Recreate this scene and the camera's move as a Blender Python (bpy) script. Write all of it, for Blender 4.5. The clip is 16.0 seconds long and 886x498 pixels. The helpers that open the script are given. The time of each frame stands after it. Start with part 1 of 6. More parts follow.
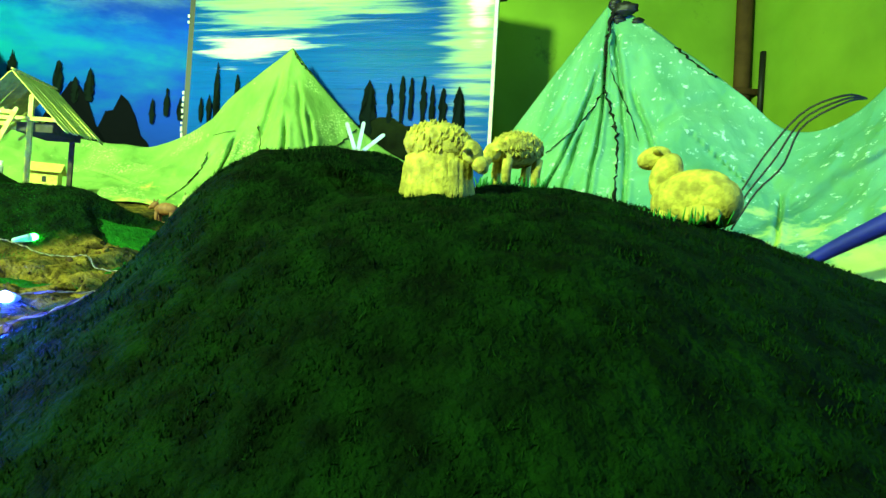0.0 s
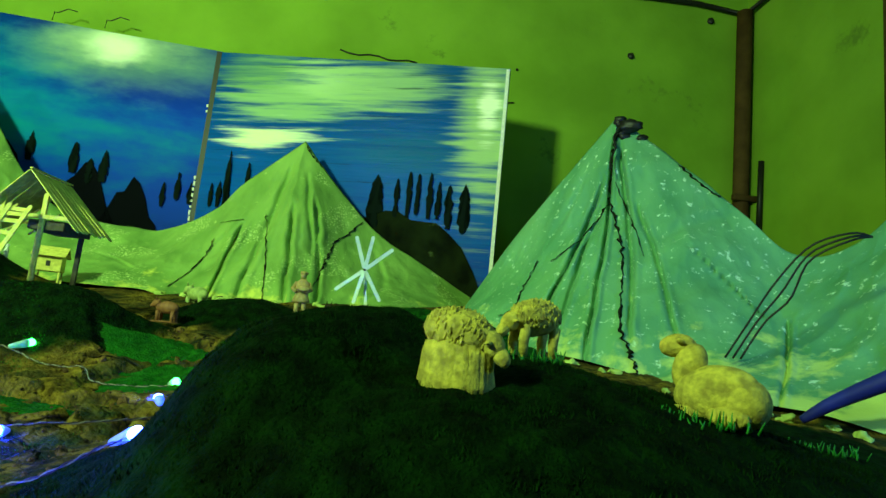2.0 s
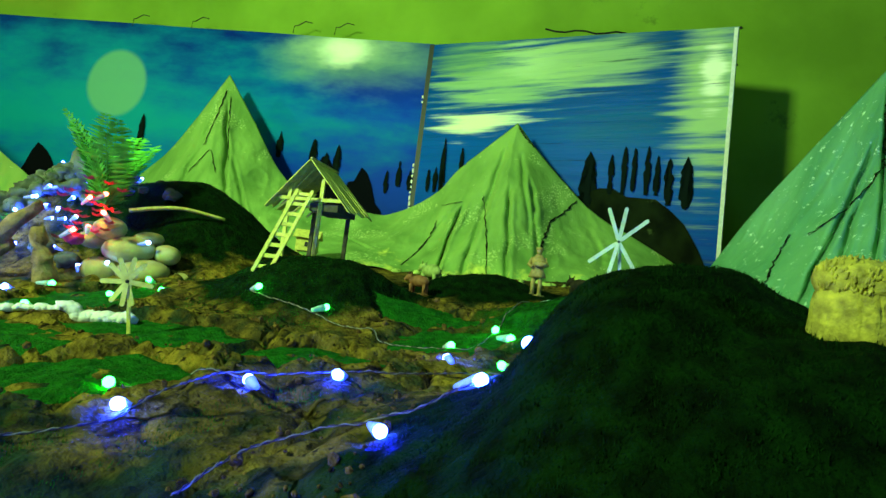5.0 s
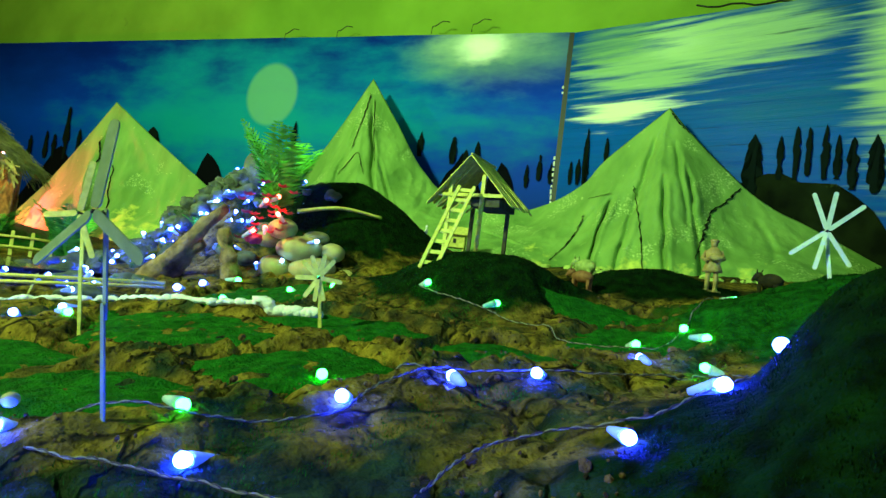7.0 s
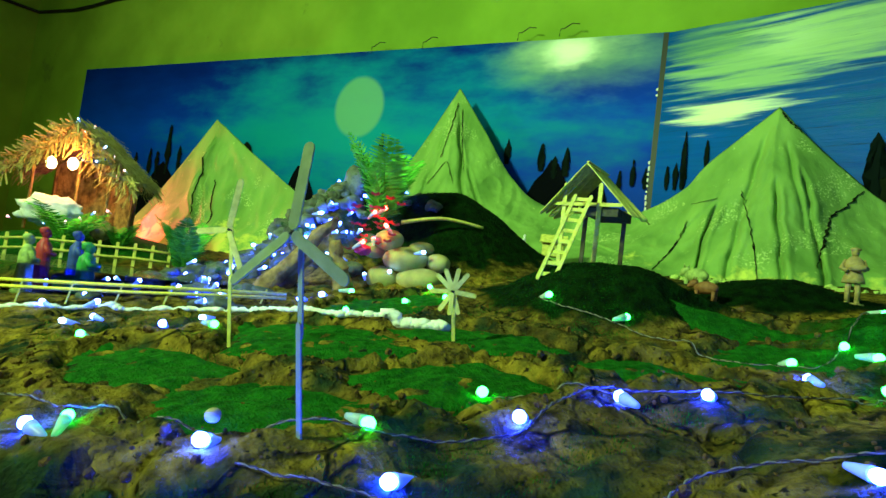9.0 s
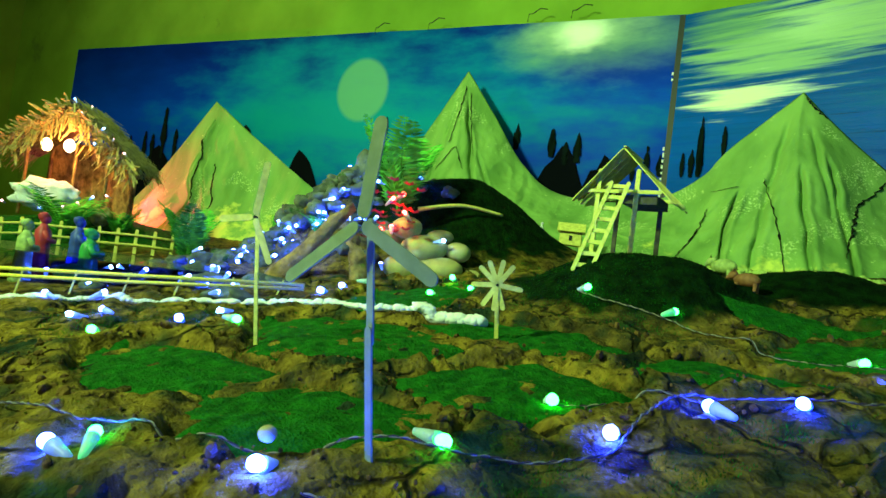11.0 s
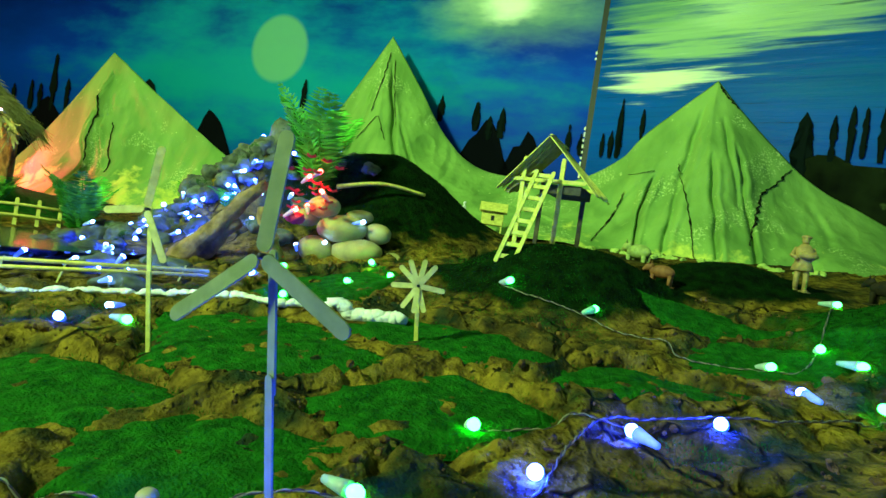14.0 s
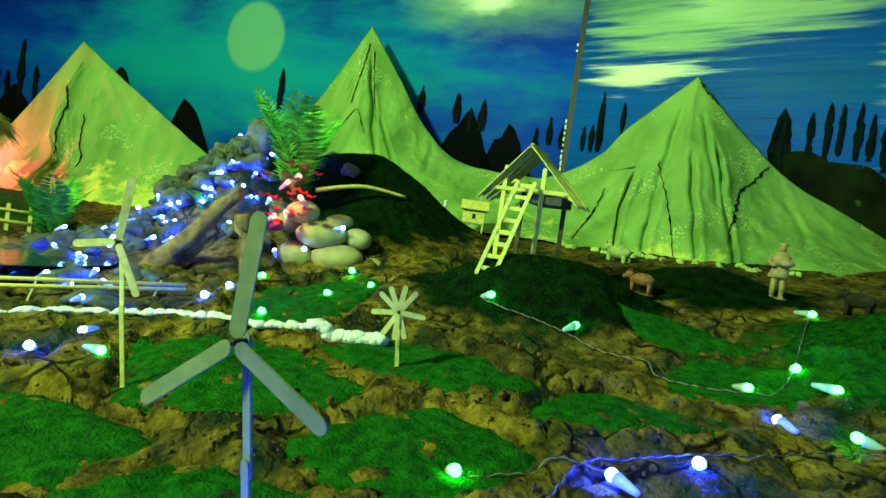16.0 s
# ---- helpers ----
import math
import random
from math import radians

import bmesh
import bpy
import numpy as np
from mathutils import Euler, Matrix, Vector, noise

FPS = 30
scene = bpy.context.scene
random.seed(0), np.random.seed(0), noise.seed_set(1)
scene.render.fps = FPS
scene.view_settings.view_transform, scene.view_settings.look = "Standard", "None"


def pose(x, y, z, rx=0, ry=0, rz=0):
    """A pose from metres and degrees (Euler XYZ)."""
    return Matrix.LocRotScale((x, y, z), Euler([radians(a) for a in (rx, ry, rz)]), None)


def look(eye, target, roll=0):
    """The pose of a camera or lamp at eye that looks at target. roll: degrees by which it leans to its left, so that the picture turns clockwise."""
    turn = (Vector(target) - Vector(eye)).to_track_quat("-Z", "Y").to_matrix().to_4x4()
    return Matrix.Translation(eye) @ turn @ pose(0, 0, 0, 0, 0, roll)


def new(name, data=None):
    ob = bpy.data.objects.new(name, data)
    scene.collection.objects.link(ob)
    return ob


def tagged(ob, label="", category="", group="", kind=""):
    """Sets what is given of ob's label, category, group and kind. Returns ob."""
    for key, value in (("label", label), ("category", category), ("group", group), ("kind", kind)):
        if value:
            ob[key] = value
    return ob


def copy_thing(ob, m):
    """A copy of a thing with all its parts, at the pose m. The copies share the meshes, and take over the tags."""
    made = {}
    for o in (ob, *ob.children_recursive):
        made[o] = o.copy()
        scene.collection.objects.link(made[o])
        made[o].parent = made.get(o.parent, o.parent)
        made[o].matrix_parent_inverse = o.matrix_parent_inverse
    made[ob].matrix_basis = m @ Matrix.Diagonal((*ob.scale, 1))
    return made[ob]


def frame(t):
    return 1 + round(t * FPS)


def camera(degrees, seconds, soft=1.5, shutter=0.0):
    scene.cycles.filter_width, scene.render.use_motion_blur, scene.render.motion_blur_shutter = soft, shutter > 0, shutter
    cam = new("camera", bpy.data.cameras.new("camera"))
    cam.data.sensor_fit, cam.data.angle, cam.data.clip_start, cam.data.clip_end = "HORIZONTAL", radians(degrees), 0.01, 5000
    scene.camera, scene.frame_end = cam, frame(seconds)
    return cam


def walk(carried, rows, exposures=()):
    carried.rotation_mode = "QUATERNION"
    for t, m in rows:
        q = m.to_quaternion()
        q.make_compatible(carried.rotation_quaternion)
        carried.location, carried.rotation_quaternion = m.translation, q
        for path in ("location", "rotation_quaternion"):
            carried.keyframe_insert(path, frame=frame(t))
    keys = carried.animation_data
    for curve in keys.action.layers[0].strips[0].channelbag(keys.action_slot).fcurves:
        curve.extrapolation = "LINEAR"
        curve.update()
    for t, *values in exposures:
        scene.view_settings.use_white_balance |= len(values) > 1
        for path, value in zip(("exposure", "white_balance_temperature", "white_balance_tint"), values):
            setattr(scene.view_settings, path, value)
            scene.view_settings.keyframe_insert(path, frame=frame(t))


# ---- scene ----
cam = camera(73.3, 16.0)
PATH = [
    (0, (0.163, 0.075, 0.181), (-0.527, 1.951, 0.231), 3.3),
    (0.5, (0.154, 0.079, 0.204), (-0.531, 1.955, 0.327), 4.2),
    (1, (0.144, 0.084, 0.234), (-0.544, 1.953, 0.417), 4.6),
    (1.5, (0.142, 0.083, 0.265), (-0.509, 1.959, 0.503), 5.0),
    (2, (0.132, 0.068, 0.293), (-0.564, 1.917, 0.6), 5.8),
    (2.5, (0.118, 0.043, 0.288), (-0.698, 1.841, 0.603), 6.9),
    (3, (0.099, 0.035, 0.282), (-0.806, 1.794, 0.579), 6.7),
    (3.5, (0.072, 0.028, 0.265), (-0.913, 1.749, 0.517), 6.8),
    (4, (0.043, 0.01, 0.249), (-1.018, 1.69, 0.474), 7.0),
    (4.2, (0.026, -0.001, 0.246), (-1.072, 1.656, 0.464), 7.0),
    (6.3, (-0.107, -0.064, 0.221), (-1.531, 1.334, 0.356), 7.4),
    (6.5, (-0.123, -0.071, 0.22), (-1.583, 1.289, 0.349), 7.4),
    (7, (-0.152, -0.095, 0.218), (-1.674, 1.197, 0.342), 7.2),
    (7.5, (-0.179, -0.125, 0.216), (-1.747, 1.112, 0.329), 7.1),
    (8, (-0.206, -0.155, 0.214), (-1.821, 1.02, 0.317), 7.3),
    (8.5, (-0.234, -0.185, 0.214), (-1.889, 0.934, 0.315), 7.4),
    (9, (-0.265, -0.211, 0.215), (-1.925, 0.899, 0.332), 7.2),
    (9.5, (-0.297, -0.231, 0.216), (-1.941, 0.901, 0.333), 6.6),
    (9.7, (-0.317, -0.244, 0.213), (-1.958, 0.894, 0.33), 6.4),
    (11.8, (-0.454, -0.244, 0.215), (-2.074, 0.928, 0.243), 8.7),
    (12, (-0.458, -0.241, 0.216), (-2.059, 0.956, 0.237), 8.9),
    (12.5, (-0.466, -0.216, 0.232), (-1.999, 1.067, 0.249), 9.4),
    (13, (-0.479, -0.203, 0.244), (-1.972, 1.128, 0.254), 8.8),
    (13.5, (-0.486, -0.2, 0.26), (-1.968, 1.144, 0.237), 8.6),
    (14, (-0.49, -0.203, 0.291), (-1.96, 1.153, 0.282), 8.5),
    (14.5, (-0.497, -0.207, 0.311), (-1.95, 1.167, 0.301), 8.3),
    (15, (-0.506, -0.205, 0.331), (-1.944, 1.185, 0.291), 8.3),
    (15.5, (-0.508, -0.195, 0.358), (-1.916, 1.224, 0.29), 8.3),
    (16, (-0.508, -0.201, 0.386), (-1.929, 1.205, 0.32), 8.2),
]
EXPOSURES = [(0, 1.3), (0.5, 0.95), (1.0, 0.5), (1.5, 0.18), (2.0, 0.0), (16, 0.0)]
walk(cam, [(t, look(eye, target, roll)) for t, eye, target, roll in PATH], EXPOSURES)

# ---------------------------------------------------------------- light
world = bpy.data.worlds.new("world")
scene.world = world
world.use_nodes = True
world.node_tree.nodes["Background"].inputs[0].default_value = (0.25, 0.6, 0.12, 1)
world.node_tree.nodes["Background"].inputs[1].default_value = 0.006


def lamp(name, kind, place, target, energy, colour, size=0.3, spread=180):
    data = bpy.data.lights.new(name, kind)
    data.energy, data.color = energy, colour
    if kind == "AREA":
        data.size, data.spread = size, radians(spread)
    else:
        data.shadow_soft_size = size
    ob = new(name, data)
    ob.matrix_world = look(place, target)
    return ob


lamp("flood_lamp", "AREA", (-1.9, -2.6, 2.4), (-2.7, 2.9, 1.6), 205, (0.58, 1.0, 0.40), 0.45, 132)
lamp("flood_lamp", "AREA", (-6.0, -2.8, 2.6), (-6.0, 1.2, 1.0), 74, (0.70, 1.0, 0.40), 0.30)
lamp("blue_spot_lamp", "AREA", (1.5, 0.9, 1.0), (0.75, 1.9, 0.4), 14, (0.08, 0.35, 1.0), 0.2)
lamp("crib_lamp", "POINT", (-4.24, -0.16, 0.66), (0, 0, 0), 9.0, (1.0, 0.33, 0.10), 0.04)
lamp("red_lamp", "POINT", (-5.62, 0.26, 0.50), (0, 0, 0), 42.0, (1.0, 0.015, 0.20), 0.05)

# ---------------------------------------------------------------- materials


def material(name, colour, second=None, scale=20.0, detail=6.0, rough=0.8, bump=0.3, bump_scale=60.0,
             metal=0.0, spots=None, spot_scale=6.0, spot_size=0.6, island=0.0, depth=0.004, stretch=None):
    m = bpy.data.materials.new(name)
    m.use_nodes = True
    nt = m.node_tree
    bsdf = nt.nodes["Principled BSDF"]
    bsdf.inputs["Roughness"].default_value = rough
    bsdf.inputs["Metallic"].default_value = metal
    bsdf.inputs["Specular IOR Level"].default_value = 0.06 if rough > 0.72 else 0.35
    co = nt.nodes.new("ShaderNodeTexCoord")
    second = second or [c * 0.75 for c in colour]
    n1 = nt.nodes.new("ShaderNodeTexNoise")
    n1.inputs["Scale"].default_value, n1.inputs["Detail"].default_value = scale, detail
    nt.links.new(co.outputs["Object"], n1.inputs["Vector"])
    ramp = nt.nodes.new("ShaderNodeValToRGB")
    ramp.color_ramp.elements[0].position, ramp.color_ramp.elements[1].position = 0.35, 0.68
    ramp.color_ramp.elements[0].color, ramp.color_ramp.elements[1].color = (*second, 1), (*colour, 1)
    nt.links.new(n1.outputs["Fac"], ramp.inputs[0])
    out = ramp.outputs[0]
    if spots:
        n3 = nt.nodes.new("ShaderNodeTexNoise")
        n3.inputs["Scale"].default_value, n3.inputs["Detail"].default_value = spot_scale, 9
        n3.inputs["Roughness"].default_value = 0.7
        nt.links.new(co.outputs["Object"], n3.inputs["Vector"])
        r3 = nt.nodes.new("ShaderNodeValToRGB")
        r3.color_ramp.elements[0].position, r3.color_ramp.elements[1].position = spot_size, spot_size + 0.06
        nt.links.new(n3.outputs["Fac"], r3.inputs[0])
        mix = nt.nodes.new("ShaderNodeMixRGB")
        mix.inputs[2].default_value = (*spots, 1)
        nt.links.new(r3.outputs[0], mix.inputs[0])
        nt.links.new(out, mix.inputs[1])
        out = mix.outputs[0]
    if island:
        info = nt.nodes.new("ShaderNodeObjectInfo")
        geo = nt.nodes.new("ShaderNodeNewGeometry")
        add = nt.nodes.new("ShaderNodeMath")
        nt.links.new(info.outputs["Random"], add.inputs[0])
        nt.links.new(geo.outputs["Random Per Island"], add.inputs[1])
        hsv = nt.nodes.new("ShaderNodeHueSaturation")
        mr = nt.nodes.new("ShaderNodeMapRange")
        mr.inputs["From Max"].default_value = 2.0
        mr.inputs["To Min"].default_value, mr.inputs["To Max"].default_value = 1 - island, 1 + island
        nt.links.new(add.outputs[0], mr.inputs[0])
        nt.links.new(mr.outputs[0], hsv.inputs["Value"])
        nt.links.new(out, hsv.inputs["Color"])
        out = hsv.outputs[0]
    nt.links.new(out, bsdf.inputs["Base Color"])
    if bump:
        n2 = nt.nodes.new("ShaderNodeTexNoise")
        n2.inputs["Scale"].default_value, n2.inputs["Detail"].default_value = bump_scale, 8
        nt.links.new(co.outputs["Object"], n2.inputs["Vector"])
        if stretch:
            mp = nt.nodes.new("ShaderNodeMapping")
            mp.inputs["Scale"].default_value = stretch
            nt.links.new(co.outputs["Object"], mp.inputs[0]), nt.links.new(mp.outputs[0], n2.inputs["Vector"])
            mp2 = nt.nodes.new("ShaderNodeMapping")
            mp2.inputs["Scale"].default_value = [v * 0.5 for v in stretch]
            nt.links.new(co.outputs["Object"], mp2.inputs[0]), nt.links.new(mp2.outputs[0], n1.inputs["Vector"])
        b = nt.nodes.new("ShaderNodeBump")
        b.inputs["Strength"].default_value, b.inputs["Distance"].default_value = bump, depth
        nt.links.new(n2.outputs["Fac"], b.inputs["Height"])
        nt.links.new(b.outputs[0], bsdf.inputs["Normal"])
    return m


def glowing(name, colour, strength):
    m = bpy.data.materials.new(name)
    m.use_nodes = True
    bsdf = m.node_tree.nodes["Principled BSDF"]
    bsdf.inputs["Base Color"].default_value = (*colour, 1)
    bsdf.inputs["Emission Color"].default_value = (*colour, 1)
    bsdf.inputs["Emission Strength"].default_value = strength
    return m


WALL = material("green_wall_plaster", (0.24, 0.42, 0.04), (0.17, 0.31, 0.028), 1.6, 9, 0.85, 0.4, 26, spots=(0.13, 0.23, 0.03), spot_scale=1.7, spot_size=0.62)
CEIL = material("ceiling_paint", (0.30, 0.42, 0.12), None, 2, 5, 0.9, 0.1)
SOIL = material("dry_soil", (0.22, 0.125, 0.030), (0.085, 0.047, 0.014), 26, 10, 0.95, 1.0, 90, spots=(0.016, 0.011, 0.005), spot_scale=20, spot_size=0.57, depth=0.012)
TURF = material("green_turf_powder", (0.012, 0.13, 0.008), (0.004, 0.055, 0.004), 40, 8, 0.95, 1.0, 160, depth=0.008)
CLOTH = material("green_plastered_cloth", (0.25, 0.43, 0.10), (0.14, 0.28, 0.060), 1.0, 10, 0.8, 0.4, 1.0, spots=(0.58, 0.72, 0.24), spot_scale=22, spot_size=0.64, depth=0.035, stretch=(10, 10, 2.2))
CLOTH_BLUE = material("bluish_plastered_cloth", (0.17, 0.42, 0.21), (0.09, 0.29, 0.14), 1.0, 10, 0.75, 0.4, 1.0, spots=(0.55, 0.80, 0.58), spot_scale=30, spot_size=0.59, depth=0.035, stretch=(10, 10, 2.2))
WOOD = material("pale_stick_wood", (0.72, 0.68, 0.15), (0.52, 0.48, 0.10), 60, 6, 0.75, 0.3, 120, island=0.2, depth=0.001)
BAMBOO = material("yellow_bamboo", (0.85, 0.74, 0.06), (0.66, 0.56, 0.04), 60, 6, 0.6, 0.3, 120, depth=0.001)
# darker copy of the stick wood, with the shade under the roof in its colour
WOOD_SHADED = material("shaded_stick_wood", (0.10, 0.09, 0.055), (0.06, 0.055, 0.035), 60, 6, 0.8, 0.3, 120, depth=0.001)
FLEECE = material("yellowed_white_plaster", (0.74, 0.62, 0.10), (0.34, 0.28, 0.06), 90, 6, 0.8, 0.8, 200, depth=0.003)
DARKROCK = material("dark_earth", (0.05, 0.04, 0.02), (0.02, 0.018, 0.01), 30, 8, 0.95, 0.8, 80)
PEBBLE = material("river_pebble", (0.42, 0.36, 0.12), (0.26, 0.22, 0.08), 18, 7, 0.6, 0.3, 60, island=0.35)
ROCK = material("grey_green_rock", (0.15, 0.17, 0.12), (0.045, 0.055, 0.04), 14, 9, 0.85, 0.8, 40, spots=(0.02, 0.06, 0.012), spot_scale=9, spot_size=0.55, island=0.3, depth=0.01)
BARK = material("driftwood_bark", (0.42, 0.27, 0.08), (0.13, 0.08, 0.03), 22, 9, 0.9, 0.9, 60, depth=0.008)
STRAW = material("dry_straw", (0.46, 0.38, 0.12), (0.26, 0.20, 0.06), 40, 5, 0.85, 0.2, 90, island=0.5)
LEAF = material("fern_leaf", (0.12, 0.52, 0.05), (0.05, 0.28, 0.025), 20, 5, 0.8, 0.2, 60, island=0.5)
RED = material("red_petal", (0.70, 0.06, 0.04), (0.5, 0.03, 0.03), 30, 5, 0.6, 0.2, 60, island=0.3)
WHITE = material("white_cotton", (0.85, 0.85, 0.80), (0.7, 0.7, 0.64), 50, 6, 0.9, 0.6, 120)
BLACK = material("black_cable", (0.012, 0.012, 0.012), None, 40, 3, 0.5, 0.0)
PIPE = material("brown_pipe", (0.10, 0.055, 0.02), (0.06, 0.032, 0.014), 8, 6, 0.75, 0.2)


def lit_cap(name, glow, strength):
    """Clear plastic socket that carries the light of its own bulb."""
    m = material(name, (0.70, 0.78, 0.85), None, 60, 3, 0.4, 0.0)
    bsdf = m.node_tree.nodes["Principled BSDF"]
    bsdf.inputs["Transmission Weight"].default_value = 0.5
    bsdf.inputs["Emission Color"].default_value = (*glow, 1)
    bsdf.inputs["Emission Strength"].default_value = strength
    return m


CAP_BLUE = lit_cap("blue_lit_clear_cap", (0.05, 0.16, 1.0), 0.45)
CAP_GREEN = lit_cap("green_lit_clear_cap", (0.04, 0.7, 0.25), 0.12)
CAP_CLEAR = lit_cap("clear_cap", (0.0, 0.0, 0.0), 0.0)
BLUE_GLOW = glowing("blue_bulb_glow", (0.005, 0.018, 1.0), 950)
BLUE_CORE = glowing("blue_white_glow", (0.12, 0.28, 1.0), 45)
GREEN_CORE = glowing("green_white_glow", (0.012, 1.0, 0.045), 60)
DIM_BLUE = glowing("dim_blue_bulb_glow", (0.012, 0.04, 1.0), 480)
RED_CORE = glowing("red_bulb_glow", (1.0, 0.03, 0.02), 60)
WARM_CORE = glowing("warm_lamp_glow", (1.0, 0.62, 0.30), 14)
PINK_CORE = glowing("pink_bulb_glow", (1.0, 0.45, 0.5), 8)

def crust(m, colour, low, high):
    """Old lime plaster splashed over the lower hem of a cloth, in ragged patches."""
    nt = m.node_tree
    bsdf = nt.nodes["Principled BSDF"]
    base = bsdf.inputs["Base Color"].links[0].from_socket
    co = nt.nodes.new("ShaderNodeTexCoord")
    xyz = nt.nodes.new("ShaderNodeSeparateXYZ")
    nt.links.new(co.outputs["Object"], xyz.inputs[0])
    rise = nt.nodes.new("ShaderNodeMapRange")
    rise.inputs["From Min"].default_value, rise.inputs["From Max"].default_value = low, high
    rise.inputs["To Min"].default_value, rise.inputs["To Max"].default_value = 0.16, -0.22
    nt.links.new(xyz.outputs[2], rise.inputs[0])
    n = nt.nodes.new("ShaderNodeTexNoise")
    n.inputs["Scale"].default_value, n.inputs["Detail"].default_value, n.inputs["Roughness"].default_value = 7.0, 9.0, 0.62
    nt.links.new(co.outputs["Object"], n.inputs["Vector"])
    add = nt.nodes.new("ShaderNodeMath")
    nt.links.new(n.outputs["Fac"], add.inputs[0]), nt.links.new(rise.outputs[0], add.inputs[1])
    edge = nt.nodes.new("ShaderNodeMapRange")
    edge.inputs["From Min"].default_value, edge.inputs["From Max"].default_value = 0.52, 0.64
    nt.links.new(add.outputs[0], edge.inputs[0])
    mix = nt.nodes.new("ShaderNodeMixRGB")
    mix.inputs[2].default_value = (*colour, 1)
    nt.links.new(edge.outputs[0], mix.inputs[0]), nt.links.new(base, mix.inputs[1])
    nt.links.new(mix.outputs[0], bsdf.inputs["Base Color"])


def flecks(m, colour, fine, patch, keep):
    """Small pale flecks of mould, gathered in loose patches."""
    nt = m.node_tree
    bsdf = nt.nodes["Principled BSDF"]
    base = bsdf.inputs["Base Color"].links[0].from_socket
    co = nt.nodes.new("ShaderNodeTexCoord")
    fac = []
    for scale, detail, lo, hi in ((fine, 6.0, 0.54, 0.60), (patch, 3.0, keep, keep + 0.05)):
        n = nt.nodes.new("ShaderNodeTexNoise")
        n.inputs["Scale"].default_value, n.inputs["Detail"].default_value = scale, detail
        nt.links.new(co.outputs["Object"], n.inputs["Vector"])
        r = nt.nodes.new("ShaderNodeMapRange")
        r.inputs["From Min"].default_value, r.inputs["From Max"].default_value = lo, hi
        nt.links.new(n.outputs["Fac"], r.inputs[0])
        fac.append(r.outputs[0])
    mul = nt.nodes.new("ShaderNodeMath")
    mul.operation = "MULTIPLY"
    nt.links.new(fac[0], mul.inputs[0]), nt.links.new(fac[1], mul.inputs[1])
    mix = nt.nodes.new("ShaderNodeMixRGB")
    mix.inputs[2].default_value = (*colour, 1)
    nt.links.new(mul.outputs[0], mix.inputs[0]), nt.links.new(base, mix.inputs[1])
    nt.links.new(mix.outputs[0], bsdf.inputs["Base Color"])


flecks(CLOTH, (0.45, 0.60, 0.20), 85, 3.2, 0.57)
crust(CLOTH, (0.60, 0.66, 0.12), 0.30, 0.62)
crust(CLOTH_BLUE, (0.50, 0.66, 0.20), 0.20, 0.62)


# ---------------------------------------------------------------- mesh helpers


def part(name, bm, mat, parent=None, label="", smooth=True):
    me = bpy.data.meshes.new(name)
    bm.to_mesh(me)
    bm.free()
    me.materials.append(mat)
    if smooth:
        me.polygons.foreach_set("use_smooth", [True] * len(me.polygons))
    ob = new(name, me)
    ob.parent = parent
    if label:
        ob["label"] = label
    return ob


def sheet(name, verts, faces, mats, index=None, parent=None, smooth=True):
    me = bpy.data.meshes.new(name)
    me.from_pydata(verts, [], faces)
    for m in mats:
        me.materials.append(m)
    if index is not None:
        me.polygons.foreach_set("material_index", index)
    if smooth:
        me.polygons.foreach_set("use_smooth", [True] * len(me.polygons))
    ob = new(name, me)
    ob.parent = parent
    return ob


def empty(name, m, label, category, group=""):
    ob = new(name)
    ob.empty_display_size = 0.02
    ob.matrix_world = m
    return tagged(ob, label, category, group)


def box(bm, m, sx, sy, sz, bevel=0.0):
    made = bmesh.ops.create_cube(bm, size=1.0, matrix=m @ Matrix.Diagonal((sx, sy, sz, 1)))
    if bevel:
        edges = list({e for v in made["verts"] for e in v.link_edges})
        bmesh.ops.bevel(bm, geom=edges, offset=bevel, segments=1, affect="EDGES")
    return bm


def tube(bm, points, radius, sides=8, taper=1.0):
    pts = [Vector(p) for p in points]
    rings = []
    for i, p in enumerate(pts):
        d = (pts[min(i + 1, len(pts) - 1)] - pts[max(i - 1, 0)]).normalized()
        a = d.orthogonal().normalized() if abs(d.z) > 0.95 else d.cross(Vector((0, 0, 1))).normalized()
        b = d.cross(a)
        r = radius * (1 + (taper - 1) * i / max(1, len(pts) - 1))
        rings.append([bm.verts.new(p + r * (math.cos(k * math.tau / sides) * a + math.sin(k * math.tau / sides) * b)) for k in range(sides)])
    for r0, r1 in zip(rings, rings[1:]):
        for k in range(sides):
            bm.faces.new((r0[k], r0[(k + 1) % sides], r1[(k + 1) % sides], r1[k]))
    bm.faces.new(rings[0][::-1])
    bm.faces.new(rings[-1])
    return bm


def blob(bm, m, rx, ry, rz, rough=0.1, freq=3.0, sub=3, seed=0.0):
    made = bmesh.ops.create_icosphere(bm, subdivisions=sub, radius=1.0)
    for v in made["verts"]:
        n = noise.fractal(v.co * freq * 0.5 + Vector((seed, seed * 2.1, seed * 0.7)), 1.0, 2.0, 3)
        c = v.co * (1 + rough * n)
        v.co = m @ Vector((c.x * rx, c.y * ry, c.z * rz))
    return bm


def smooth_path(points, count, corners=()):
    pts = [np.array(p, float) for p in points]
    out = []
    n = len(pts) - 1
    for j in range(count):
        u = j / (count - 1) * n
        i = min(int(u), n - 1)
        f = u - i
        p0 = pts[i] if i in corners else pts[max(i - 1, 0)]
        p1, p2 = pts[i], pts[i + 1]
        p3 = p2 if i + 1 in corners else pts[min(i + 2, n)]
        out.append(0.5 * (2 * p1 + (p2 - p0) * f + (2 * p0 - 5 * p1 + 4 * p2 - p3) * f * f + (3 * p1 - p0 - 3 * p2 + p3) * f ** 3))
    return out


